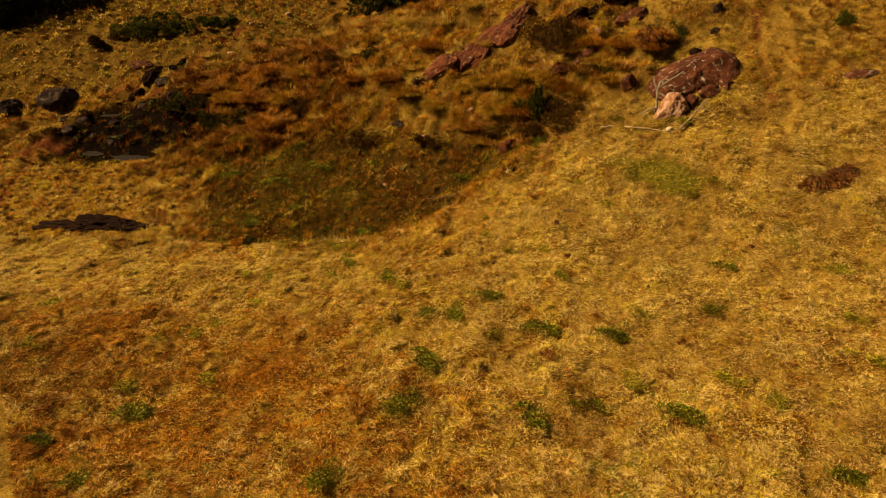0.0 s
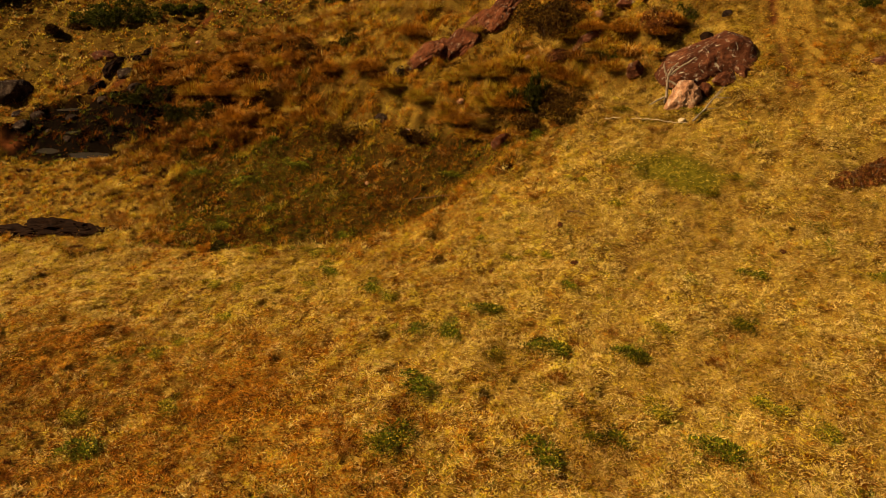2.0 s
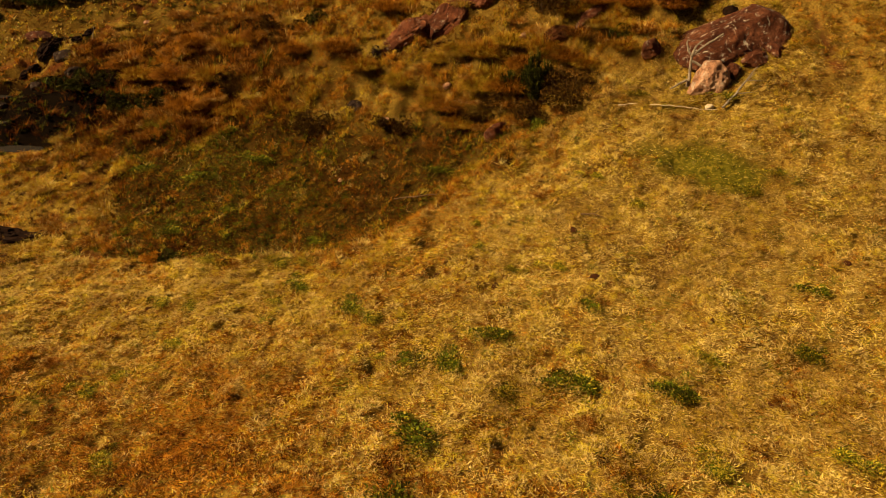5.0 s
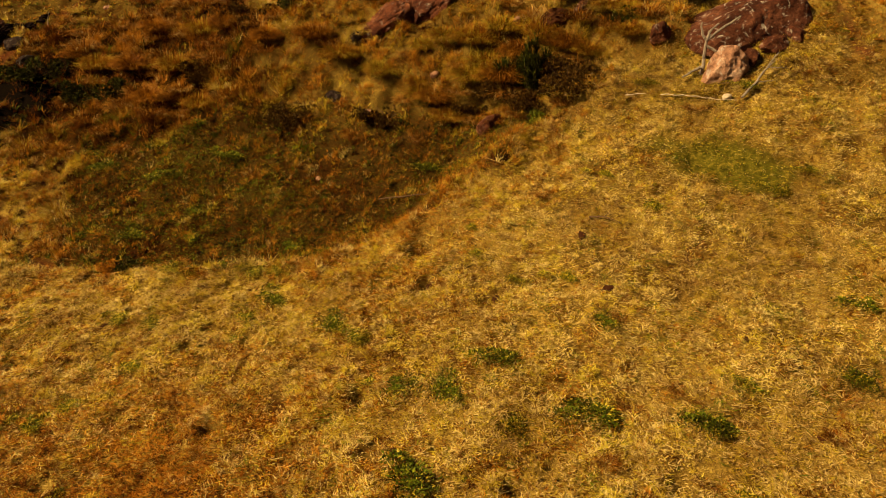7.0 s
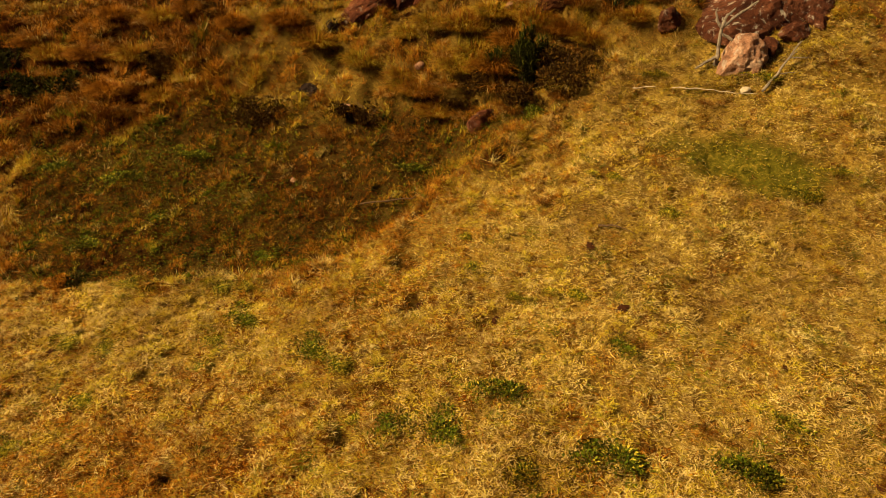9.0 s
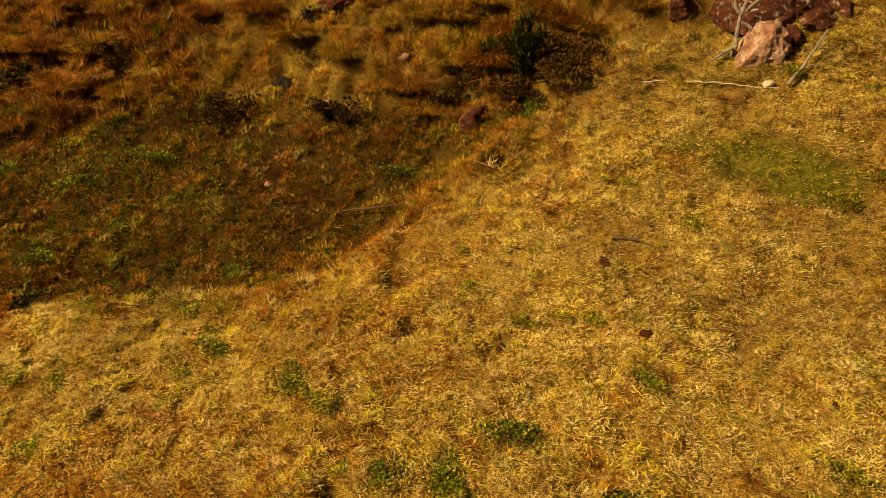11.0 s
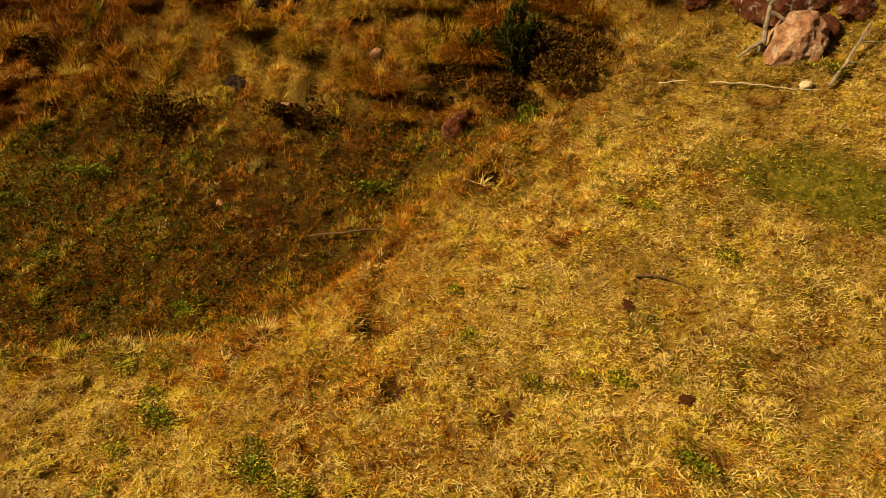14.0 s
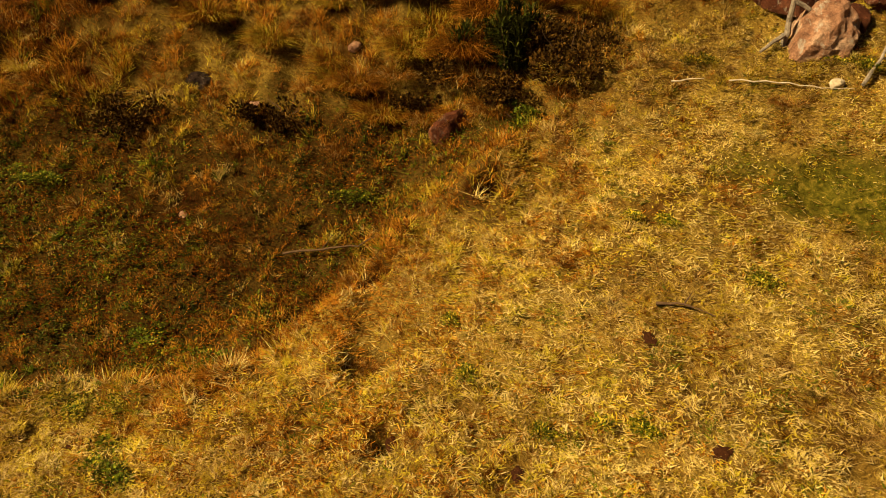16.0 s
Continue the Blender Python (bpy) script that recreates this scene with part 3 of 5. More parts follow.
def scatter_grass():
    """Clumps of bent blades leaning out of each clump, with trodden blades and bare gaps between them."""
    bands = [(8.5, 16.0, 250, 11), (16.0, 23.0, 360, 13), (23.0, 31.0, 290, 12), (31.0, 38.0, 120, 11), (38.0, 52.0, 54, 10)]
    parts = []
    for y0, y1, per, blades in bands:
        wide = 0.62 * y1 + 2.0
        n = int(per * 2 * wide * (y1 - y0))
        x, y = RNG.uniform(-wide, wide, n), RNG.uniform(y0, y1, n)
        keep = (np.abs(x) < 0.6 * y + 1.5) & (x < 15)
        parts.append(np.stack([x[keep], y[keep], np.full(keep.sum(), blades)], 1))
    x, y = RNG.uniform(-34, 26, 38000), RNG.uniform(-12, 52, 38000)
    keep = ~((np.abs(x) < 0.6 * y + 1.5) & (x < 15) & (y > 8.5))
    parts.append(np.stack([x[keep], y[keep], np.full(keep.sum(), 4)], 1))
    p = np.concatenate(parts)
    x, y = p[:, 0], p[:, 1]
    k = zones(x, y)
    far, _, c0, c1, c2, _ = clump_fields(x, y, k)
    rel = far / (0.38 + 0.30 * c0)
    chance = np.where(k["field"] + k["upland"] > 0.5, np.clip(1.2 - 0.3 * rel ** 2, 0.7, 1), np.clip(1.25 - 0.6 * rel ** 2, 0.5, 1)) * np.where(c2 < 0.06, 0.2, 1) * (0.9 + 0.25 * value_noise(x, y, 1.1, 23))
    chance = chance * (1 - 0.45 * k["track"]) * (1 - 0.15 * k["wet"]) * (1 - 0.6 * k["mud"]) * (1 - 0.6 * k["bare"]) * (1 - 0.55 * weed_cover(x, y)) * (1 - 0.97 * hollows(x, y)[0])
    keep = (RNG.rand(len(x)) < np.clip(chance, 0.02, 1)) & ~in_pool(x, y)
    p = p[keep]
    x, y = p[:, 0], p[:, 1]
    k = zones(x, y)
    far, out, c0, c1, c2, c3 = clump_fields(x, y, k)
    rel = np.clip(far / (0.38 + 0.30 * c0), 0, 1.3)
    n = len(x)
    w = kind_shares(x, y, k)
    pick = np.where(RNG.rand(n) < np.where(k["field"] > 0.5, 0.3, 0.35), c3, RNG.rand(n))
    kind = (pick[:, None] > np.cumsum(w, 1)).sum(1).clip(0, 5)
    low_ground = k["field"] + k["west"] > 0.5
    tall = k["lip"] * 0.045 + k["field"] * (0.092 + 0.03 * smooth(y - 22.0, 1.5)) + k["west"] * 0.13 + k["weeds"] * 0.13 + k["russet"] * 0.28 + k["upland"] * 0.15 + k["hill"] * 0.18
    tall = tall * (1 - 0.7 * k["wet"]) * (1 - 0.5 * k["track"] * k["field"]) * np.where(low_ground, 0.78 + 0.4 * c1, 0.6 + 0.8 * c1) * (1.12 - 0.3 * rel ** 2)
    tall = np.clip(tall * np.exp(RNG.normal(0, 0.2, n)), 0.03, 0.8)
    # Short clumps are toned darker too, painting in the shade of low gaps.
    tone = (c1 - 0.5) * (1 - k["wet"]) * (1 - 0.45 * k["field"]) - (0.15 * smooth(y - 21.8, 1.5) * smooth(x - 6.5, 1.5) + 0.12 * smooth(-0.5 - x, 5.0) * smooth(19.3 - y, 2.2)) * k["field"] + 0.26 * smooth(x - 1.2, 2.0) * smooth(23.5 - y, 1.0) * smooth(y - 14.5, 2.5) - 0.16 * k["west"] + RNG.normal(0, 1, n) * np.where(y < 16, 0.22, 0.06)
    # spread every tuft into its blades
    many = p[:, 2].astype(int)
    at = np.repeat(np.arange(n), many)
    m = len(at)
    a = np.where(RNG.rand(m) < 0.35, out[at] + RNG.normal(0, 0.8, m), RNG.uniform(0, math.tau, m))
    r = RNG.uniform(0.1, 0.5, m) * (0.03 + 0.30 * tall[at])
    around = RNG.uniform(0, math.tau, m)
    bx, by = x[at] + np.cos(around) * r, y[at] + np.sin(around) * r
    base = np.stack([bx, by, ground_height(bx, by) - 0.012], 1)
    height = tall[at] * RNG.uniform(0.5, 1.2, m)
    leafy = np.where(kind[at] == 5, 1.0, np.where((kind[at] == 4) & (k["weeds"][at] > 0.4), 0.8, 0.0))
    height = height * (1 - 0.45 * leafy)
    width = RNG.uniform(0.005, 0.010, m) * np.where(by < 16, 2.2, np.where(by < 23, 1.6, 1.35)) * np.where(many[at] == 4, 2.2, 1) * np.clip(by / 20, 0.9, 2.4) * (0.8 + tall[at]) * (1 + 2.2 * leafy)
    bend = np.clip(RNG.normal(0.5, 0.3, m) + 0.25 * k["field"][at] + 0.45 * rel[at] + 0.1 * k["hill"][at], 0.05, 1.7)
    face = a + math.pi / 2 + RNG.normal(0, 0.5, m)
    # flat trodden blades between the tufts
    q = np.stack([RNG.uniform(-16, 14, 450000), RNG.uniform(8.5, 25.5, 450000)], 1)
    q = q[(np.abs(q[:, 0]) < 0.6 * q[:, 1] + 1.5)]
    kq = zones(q[:, 0], q[:, 1])
    cq = clump_fields(q[:, 0], q[:, 1], kq)
    open_gap = np.where(cq[4] < 0.06, 0.3, 1) * (1 - 0.97 * hollows(q[:, 0], q[:, 1])[0])
    keep = RNG.rand(len(q)) < np.clip(kq["field"] * (1 - 0.6 * kq["track"]) * open_gap * (1 - 0.6 * kq["wet"]), 0, 1)
    q = q[keep]
    kq = {name: v[keep] for name, v in kq.items()}
    nq = len(q)
    aq = RNG.uniform(0, math.tau, nq)
    base_q = np.stack([q[:, 0], q[:, 1], ground_height(q[:, 0], q[:, 1]) + RNG.uniform(0.0, 0.03, nq)], 1)
    shares = kind_shares(q[:, 0], q[:, 1], kq)
    pick = np.where(RNG.rand(nq) < 0.3, cq[5][keep], RNG.rand(nq))
    kind_q = (pick[:, None] > np.cumsum(shares, 1)).sum(1).clip(0, 5)
    tone_q = 0.55 * (cq[3][keep] - 0.5) * (1 - kq["wet"]) - (0.15 * smooth(q[:, 1] - 21.8, 1.5) * smooth(q[:, 0] - 6.5, 1.5) + 0.12 * smooth(-0.5 - q[:, 0], 5.0) * smooth(19.3 - q[:, 1], 2.2)) * kq["field"] + 0.26 * smooth(q[:, 0] - 1.2, 2.0) * smooth(23.5 - q[:, 1], 1.0) * smooth(q[:, 1] - 14.5, 2.5) + RNG.normal(0, 1, nq) * np.where(q[:, 1] < 16, 0.22, 0.06)
    # small leaves of creeping weeds in the damp gully
    g = np.stack([RNG.uniform(-13, 5, 210000), RNG.uniform(21.5, 31.5, 210000)], 1)
    kg = zones(g[:, 0], g[:, 1])
    thick = 0.42 + 0.7 * value_noise(g[:, 0], g[:, 1], 0.9, 24)
    g = g[RNG.rand(len(g)) < np.clip((kg["weeds"] + 0.15 * kg["russet"]) * thick * (1 - 0.85 * kg["lip"]), 0, 1)]
    ng = len(g)
    mound = np.clip(0.12 + 0.10 * value_noise(g[:, 0], g[:, 1], 0.6, 25), 0.02, 0.3)
    base_g = np.stack([g[:, 0], g[:, 1], ground_height(g[:, 0], g[:, 1]) + mound * RNG.uniform(0.1, 1, ng) ** 0.6], 1)
    ag = RNG.uniform(0, math.tau, ng)
    kind_g = np.where(RNG.rand(ng) < 0.20 + 0.16 * smooth(-2.4 - g[:, 0], 1.2) + 0.45 * value_noise(g[:, 0], g[:, 1], 1.2, 26), 4, np.where(RNG.rand(ng) < 0.4, 3, 5))
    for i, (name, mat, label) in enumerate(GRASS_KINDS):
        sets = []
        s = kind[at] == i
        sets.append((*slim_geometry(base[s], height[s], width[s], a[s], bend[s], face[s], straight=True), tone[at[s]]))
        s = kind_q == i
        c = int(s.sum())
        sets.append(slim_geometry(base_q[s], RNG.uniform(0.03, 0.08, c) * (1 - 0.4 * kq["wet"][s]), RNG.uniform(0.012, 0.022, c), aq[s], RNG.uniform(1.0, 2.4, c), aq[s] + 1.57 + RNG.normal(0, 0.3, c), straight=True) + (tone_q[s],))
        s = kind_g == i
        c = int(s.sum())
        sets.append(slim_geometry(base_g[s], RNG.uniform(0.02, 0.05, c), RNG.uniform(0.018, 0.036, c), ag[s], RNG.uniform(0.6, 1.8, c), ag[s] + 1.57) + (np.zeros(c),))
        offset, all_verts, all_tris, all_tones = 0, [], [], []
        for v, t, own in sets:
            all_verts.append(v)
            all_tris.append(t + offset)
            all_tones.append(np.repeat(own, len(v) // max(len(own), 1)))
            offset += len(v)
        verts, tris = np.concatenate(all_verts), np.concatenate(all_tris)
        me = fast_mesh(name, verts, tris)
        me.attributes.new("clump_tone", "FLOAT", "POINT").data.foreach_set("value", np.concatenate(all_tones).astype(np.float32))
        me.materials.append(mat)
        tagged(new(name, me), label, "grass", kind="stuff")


scatter_grass()


# ---------------------------------------------------------------- builders
def part(name, data, mat, parent, label=""):
    """One mesh under a thing or a part."""
    if mat is not None and not data.materials:
        data.materials.append(mat)
    ob = new(name, data)
    ob.parent = parent
    if label:
        ob["label"] = label
    return ob


def holder(name, x, y, label, category, group="", turn=0.0, lift=0.0):
    ob = new(name)
    ob.empty_display_size = 0.2
    ob.matrix_world = pose(x, y, gz(x, y) + lift, 0, 0, turn)
    return tagged(ob, label, category, group)


def slope_frame(x, y, share=1.0, turn=0.0, sink=0.0):
    """A pose on the ground whose z axis leans with the slope."""
    e = 0.4
    n = Vector((-(gz(x + e, y) - gz(x - e, y)) / (2 * e) * share, -(gz(x, y + e) - gz(x, y - e)) / (2 * e) * share, 1)).normalized()
    q = Vector((0, 0, 1)).rotation_difference(n)
    return Matrix.Translation((x, y, gz(x, y) - sink)) @ q.to_matrix().to_4x4() @ pose(0, 0, 0, 0, 0, turn)


def rock_mesh(name, size, seed, facets=13, grain=0.07, wedge=0.0, detail=4, faces=None):
    rng = random.Random(seed)
    planes = []
    for _ in range(facets):
        v = Vector((rng.gauss(0, 1), rng.gauss(0, 1), rng.gauss(0.15, 0.9))).normalized()
        planes.append((v, rng.uniform(0.72, 1.0)))
    if faces:
        planes = [(Vector(f[:3]).normalized(), f[3]) for f in faces]
    bm = bmesh.new()
    bmesh.ops.create_icosphere(bm, subdivisions=detail, radius=1)
    off = Vector((seed * 3.1, seed * 1.7, 0))
    for v in bm.verts:
        d = v.co.normalized()
        r = 1.12 if not faces else 1.6
        for nrm, dist in planes:
            c = d.dot(nrm)
            if c > 0.05:
                r = min(r, dist / c)
        r += grain * noise.fractal(d * 2.3 + off, 0.9, 2.0, 5) + grain * 0.35 * noise.noise(d * 9 + off) + grain * 0.3 * (noise.ridged_multi_fractal(d * 4 + off, 1.0, 2.0, 4, 1.0, 2.0) - 1.0)
        p = d * r
        if wedge:
            p.z *= 1.0 - wedge * (0.5 - 0.5 * p.x)
        v.co = Vector((p.x * size[0], p.y * size[1], p.z * size[2]))
    me = bpy.data.meshes.new(name)
    bm.to_mesh(me)
    bm.free()
    return me


def rock(name, x, y, size, label, mat, seed, turn=0.0, sink=0.3, share=0.6, wedge=0.0, facets=13, grain=0.07, detail=4, category="rock", group="", faces=None):
    me = rock_mesh(name, size, seed, facets, grain, wedge, detail, faces)
    me.materials.append(mat)
    ob = new(name, me)
    ob.matrix_world = slope_frame(x, y, share, turn, size[2] * (sink - 0.5))
    return tagged(ob, label, category, group)


def tube_mesh(name, points, radii, sides=7, wobble=0.12, seed=0):
    """A tapered, slightly knotty stick along points."""
    rng = random.Random(seed)
    pts, rad = [], []
    for i in range(len(points) - 1):
        a, b = Vector(points[i]), Vector(points[i + 1])
        for s in range(4):
            f = s / 4
            j = (b - a).length * 0.025
            pts.append(a.lerp(b, f) + Vector((rng.uniform(-j, j), rng.uniform(-j, j), rng.uniform(-j, j))))
            rad.append((radii[i] * (1 - f) + radii[i + 1] * f) * rng.uniform(1 - wobble, 1 + wobble))
    pts.append(Vector(points[-1]))
    rad.append(radii[-1])
    verts, faces = [], []
    for i, p in enumerate(pts):
        d = (pts[min(i + 1, len(pts) - 1)] - pts[max(i - 1, 0)]).normalized()
        u = d.orthogonal().normalized()
        w = d.cross(u)
        for s in range(sides):
            a = math.tau * s / sides
            verts.append(p + (u * math.cos(a) + w * math.sin(a)) * rad[i])
    for i in range(len(pts) - 1):
        for s in range(sides):
            t = (s + 1) % sides
            faces.append((i * sides + s, i * sides + t, (i + 1) * sides + t, (i + 1) * sides + s))
    faces.append(tuple(range(sides))[::-1])
    faces.append(tuple((len(pts) - 1) * sides + s for s in range(sides)))
    me = bpy.data.meshes.new(name)
    me.from_pydata(verts, [], faces)
    return me


def leaf_mesh(name, centres, out, size, seed, narrow=0.45):
    """Loose leaves: a bent kite each, turned mostly outwards."""
    rng = np.random.RandomState(seed)
    n = len(centres)
    long = out + rng.normal(0, 0.6, (n, 3))
    long /= np.linalg.norm(long, axis=1, keepdims=True)
    side = np.cross(long, rng.normal(0, 1, (n, 3)))
    side /= np.linalg.norm(side, axis=1, keepdims=True) + 1e-9
    fold = np.cross(side, long)
    s = (size * rng.uniform(0.6, 1.4, n))[:, None]
    v = np.stack([centres, centres + (long * 0.5 + side * narrow * 0.5 + fold * 0.08) * s,
                  centres + (long - fold * 0.1) * s, centres + (long * 0.5 - side * narrow * 0.5 + fold * 0.08) * s], 1).reshape(-1, 3)
    t = (np.arange(n)[:, None, None] * 4 + np.array([[0, 1, 2], [0, 2, 3]])[None]).reshape(-1, 3)
    return fast_mesh(name, v, t)


def clump_points(rng, n, radius, high, lumps, low=0.1):
    """Points filling an uneven cushion made of several lumps."""
    c = np.stack([rng.normal(0, radius * 0.5, lumps), rng.normal(0, radius * 0.5, lumps), rng.uniform(low, 0.75, lumps) * high], 1)
    r = rng.uniform(0.25, 0.5, lumps) * min(radius, high) * 1.1
    which = rng.randint(0, lumps, n)
    d = rng.normal(0, 1, (n, 3))
    d /= np.linalg.norm(d, axis=1, keepdims=True)
    p = c[which] + d * (r[which] * rng.uniform(0.55, 1.0, n) ** 0.5)[:, None]
    p[:, 2] = np.abs(p[:, 2])
    return p, d


def bush_thing(name, x, y, radius, high, leaves, leaf_size, mat, label, seed, stems=5, category="bush", group="", lumps=9, narrow=0.45):
    rng = np.random.RandomState(seed)
    top = holder(name, x, y, label, category, group, turn=seed * 37 % 360, lift=-0.03)
    leaves, narrow = int(leaves * 1.35), narrow * 1.3
    pts, out = clump_points(rng, leaves, radius, high, lumps)
    part("foliage", leaf_mesh("foliage", pts, out + np.array([0, 0, 0.4]), leaf_size, seed, narrow), mat, top)
    for i in range(stems):
        a = math.tau * i / stems + rng.uniform(-0.4, 0.4)
        r = radius * rng.uniform(0.3, 0.7)
        path = [(0.03 * math.cos(a), 0.03 * math.sin(a), -0.05), (r * 0.4 * math.cos(a), r * 0.4 * math.sin(a), high * 0.4),
                (r * math.cos(a), r * math.sin(a), high * rng.uniform(0.65, 0.95))]
        part("stem", tube_mesh("stem", path, [0.02 * high + 0.008, 0.012 * high + 0.006, 0.004], 5, seed=seed * 11 + i), BARK, top)
    return top


def tuft_mesh(name, blades, high, radius, seed, slots, upright=0.45, wide=0.012):
    """A mounded tussock: blades rise from a broad base and droop outwards."""
    rng = np.random.RandomState(seed)
    n = blades
    a = rng.uniform(0, math.tau, n)
    r = radius * np.sqrt(rng.rand(n)) * rng.uniform(0.5, 1.0, n)
    base = np.stack([np.cos(a) * r, np.sin(a) * r * 0.85, np.full(n, -0.03)], 1)
    h = high * rng.uniform(0.45, 1.15, n) * (1.15 - 0.5 * r / radius)
    bend = np.clip(rng.normal(upright, 0.4, n), 0.02, 1.7)
    a = a + rng.normal(0, 0.7, n)
    v, t = slim_geometry(base, h, rng.uniform(0.6, 1.3, n) * wide, a, bend, a + math.pi / 2 + rng.normal(0, 0.5, n))
    return fast_mesh(name, v, t, np.repeat(rng.choice(len(slots), n, p=[w for _, w in slots]), 2))


def tuft_thing(name, mesh, x, y, scale, label, category, group, seed):
    ob = new(name, mesh)
    ob.matrix_world = pose(x, y, gz(x, y), 0, 0, seed * 73 % 360) @ Matrix.Diagonal((scale, scale, scale * (0.85 + seed * 0.37 % 0.3), 1))
    return tagged(ob, label, category, group)


# ---------------------------------------------------------------- boulders by the terrace
BOULDER_FACES = [(-0.44, -0.08, 0.90, 0.56), (-0.30, -0.46, 0.83, 0.56), (0.94, -0.12, 0.34, 1.22), (0.10, -0.90, 0.42, 0.60), (-0.1, 0.9, 0.4, 0.75), (0.42, -0.05, 0.91, 0.98), (-0.97, -0.1, 0.2, 1.55), (0, 0, -1, 0.5), (0.60, -0.72, 0.36, 1.0)]
rock("boulder", 7.74, 23.3, (0.98, 0.9, 0.92), "large dark red boulder with pale lichen half sunk in the slope", ROCK_LICHEN, 5, turn=-6, sink=0.5, share=0.15, grain=0.045, detail=5, faces=BOULDER_FACES)
PINK_FACES = [(-0.5, -0.55, 0.66, 0.46), (0.55, -0.6, 0.55, 0.44), (0.75, 0.2, 0.6, 0.42), (-0.9, 0.1, 0.4, 0.44), (0.0, 0.7, 0.7, 0.36), (0.1, -0.95, 0.1, 0.46), (-0.2, -0.1, 1.0, 0.52), (0, 0, -1, 0.3), (0.9, -0.4, 0.0, 0.46)]
rock("rock", 6.80, 22.2, (0.84, 0.85, 0.94), "pale pink broken rock leaning against the boulder", ROCK_PINK, 12, turn=-20, sink=0.5, share=0.2, grain=0.05, faces=PINK_FACES)
rock("rock", 7.28, 22.30, (0.24, 0.2, 0.2), "small dark red rock beside the boulder", ROCK_RED, 21, turn=60)
rock("rock", 7.85, 22.42, (0.34, 0.24, 0.2), "flat reddish rock at the boulder's foot", ROCK_RED, 23, turn=10)
rock("rock", 8.35, 22.55, (0.26, 0.2, 0.18), "dull red rock at the boulder's foot", ROCK_RED, 27, turn=80)
rock("stone", 6.50, 21.42, (0.09, 0.075, 0.085), "small pale stone lying on the grass", STONE_PALE, 31, sink=0.1, detail=3, category="stone")
rock("rock", 5.68, 23.42, (0.28, 0.24, 0.26), "brown weathered rock on the slope", ROCK_RED, 33, turn=40)
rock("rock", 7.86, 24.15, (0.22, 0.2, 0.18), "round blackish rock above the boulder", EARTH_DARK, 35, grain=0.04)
rock("rock", 8.60, 24.9, (0.16, 0.12, 0.12), "small grey rock above the boulder", ROCK_GREY, 36, detail=3)
rock("rock", 6.45, 26.7, (0.62, 0.3, 0.26), "dark rock ledge in the hillside", ROCK_RED, 37, turn=8)
rock("rock", 8.85, 25.6, (0.18, 0.16, 0.2), "dark upright rock on the hillside", ROCK_GREY, 39)
rock("rock", 11.85, 21.85, (0.46, 0.2, 0.07), "flat dark red slab in the grass", ROCK_RED, 41, turn=-4, share=1.0)
for i, (x, y, a, b, h) in enumerate([(-0.65, 28.8, 0.5, 0.3, 0.22), (-0.1, 28.61, 0.55, 0.34, 0.26), (0.46, 28.69, 0.55, 0.36, 0.28), (1.01, 28.61, 0.6, 0.42, 0.32), (1.63, 28.71, 0.6, 0.42, 0.34), (2.18, 28.44, 0.6, 0.42, 0.36), (2.7, 28.35, 0.55, 0.4, 0.36), (1.32, 28.29, 0.4, 0.22, 0.24), (2.36, 27.92, 0.4, 0.25, 0.24)]):
    rock("rock_outcrop", x, y, (a * 1.25, b * 1.15, h * 0.75), "broken rusty red rock outcrop running up the hill", ROCK_RUST if i % 3 else ROCK_RED, 145 + i, turn=5 + i * 9 % 20, sink=0.3, share=1.0, facets=12, grain=0.16, group="rock outcrop on the hill")
rock("rock", -1.0, 28.67, (0.18, 0.15, 0.17), "small grey stone at the outcrop's end", ROCK_GREY, 47, detail=3)
rock("rock", 2.15, 24.1, (0.36, 0.22, 0.3), "dull pinkish rock half hidden in the bank", ROCK_RUST, 48, turn=10, sink=0.35)
rock("rock", -1.64, 27.58, (0.26, 0.18, 0.17), "dark stone with a pale tip in the grass", ROCK_GREY, 49, turn=-15)
rock("rock", 4.72, 25.6, (0.55, 0.22, 0.2), "reddish rock showing in the bank", ROCK_RED, 50, turn=20, share=1.0, sink=0.6)
rock("boulder", -18.5, 36.5, (0.85, 0.65, 0.6), "dark rounded boulder beside the muddy pool", ROCK_GREY, 51, turn=10, sink=0.25, grain=0.05)
rock("boulder", -20.8, 36.2, (0.75, 0.6, 0.5), "low dark boulder in the grass", ROCK_GREY, 53, turn=40)
rock("rock", -13.4, 41.0 - 4.2, (0.5, 0.3, 0.3), "brown rock above the pool", ROCK_GREY, 55)
rock("rock", -15.3, 39.5, (0.55, 0.35, 0.25), "low brown rock in the turf", ROCK_RED, 57)
for i, (x, y, s) in enumerate([(-16.6, 34.6, 0.34), (-15.1, 34.4, 0.26), (-16.9, 33.6, 0.4), (-13.9, 34.9, 0.3), (-15.6, 33.2, 0.2), (-12.7, 35.6, 0.32), (-17.6, 34.9, 0.3), (-14.6, 32.5, 0.18)]):
    rock("rock", x, y, (s, s * 0.8, s * 0.6), "small dark wet rock in the muddy hollow", ROCK_GREY, 61 + i, turn=i * 47, detail=3, sink=0.5, share=0.3, group="rocks in the hollow")
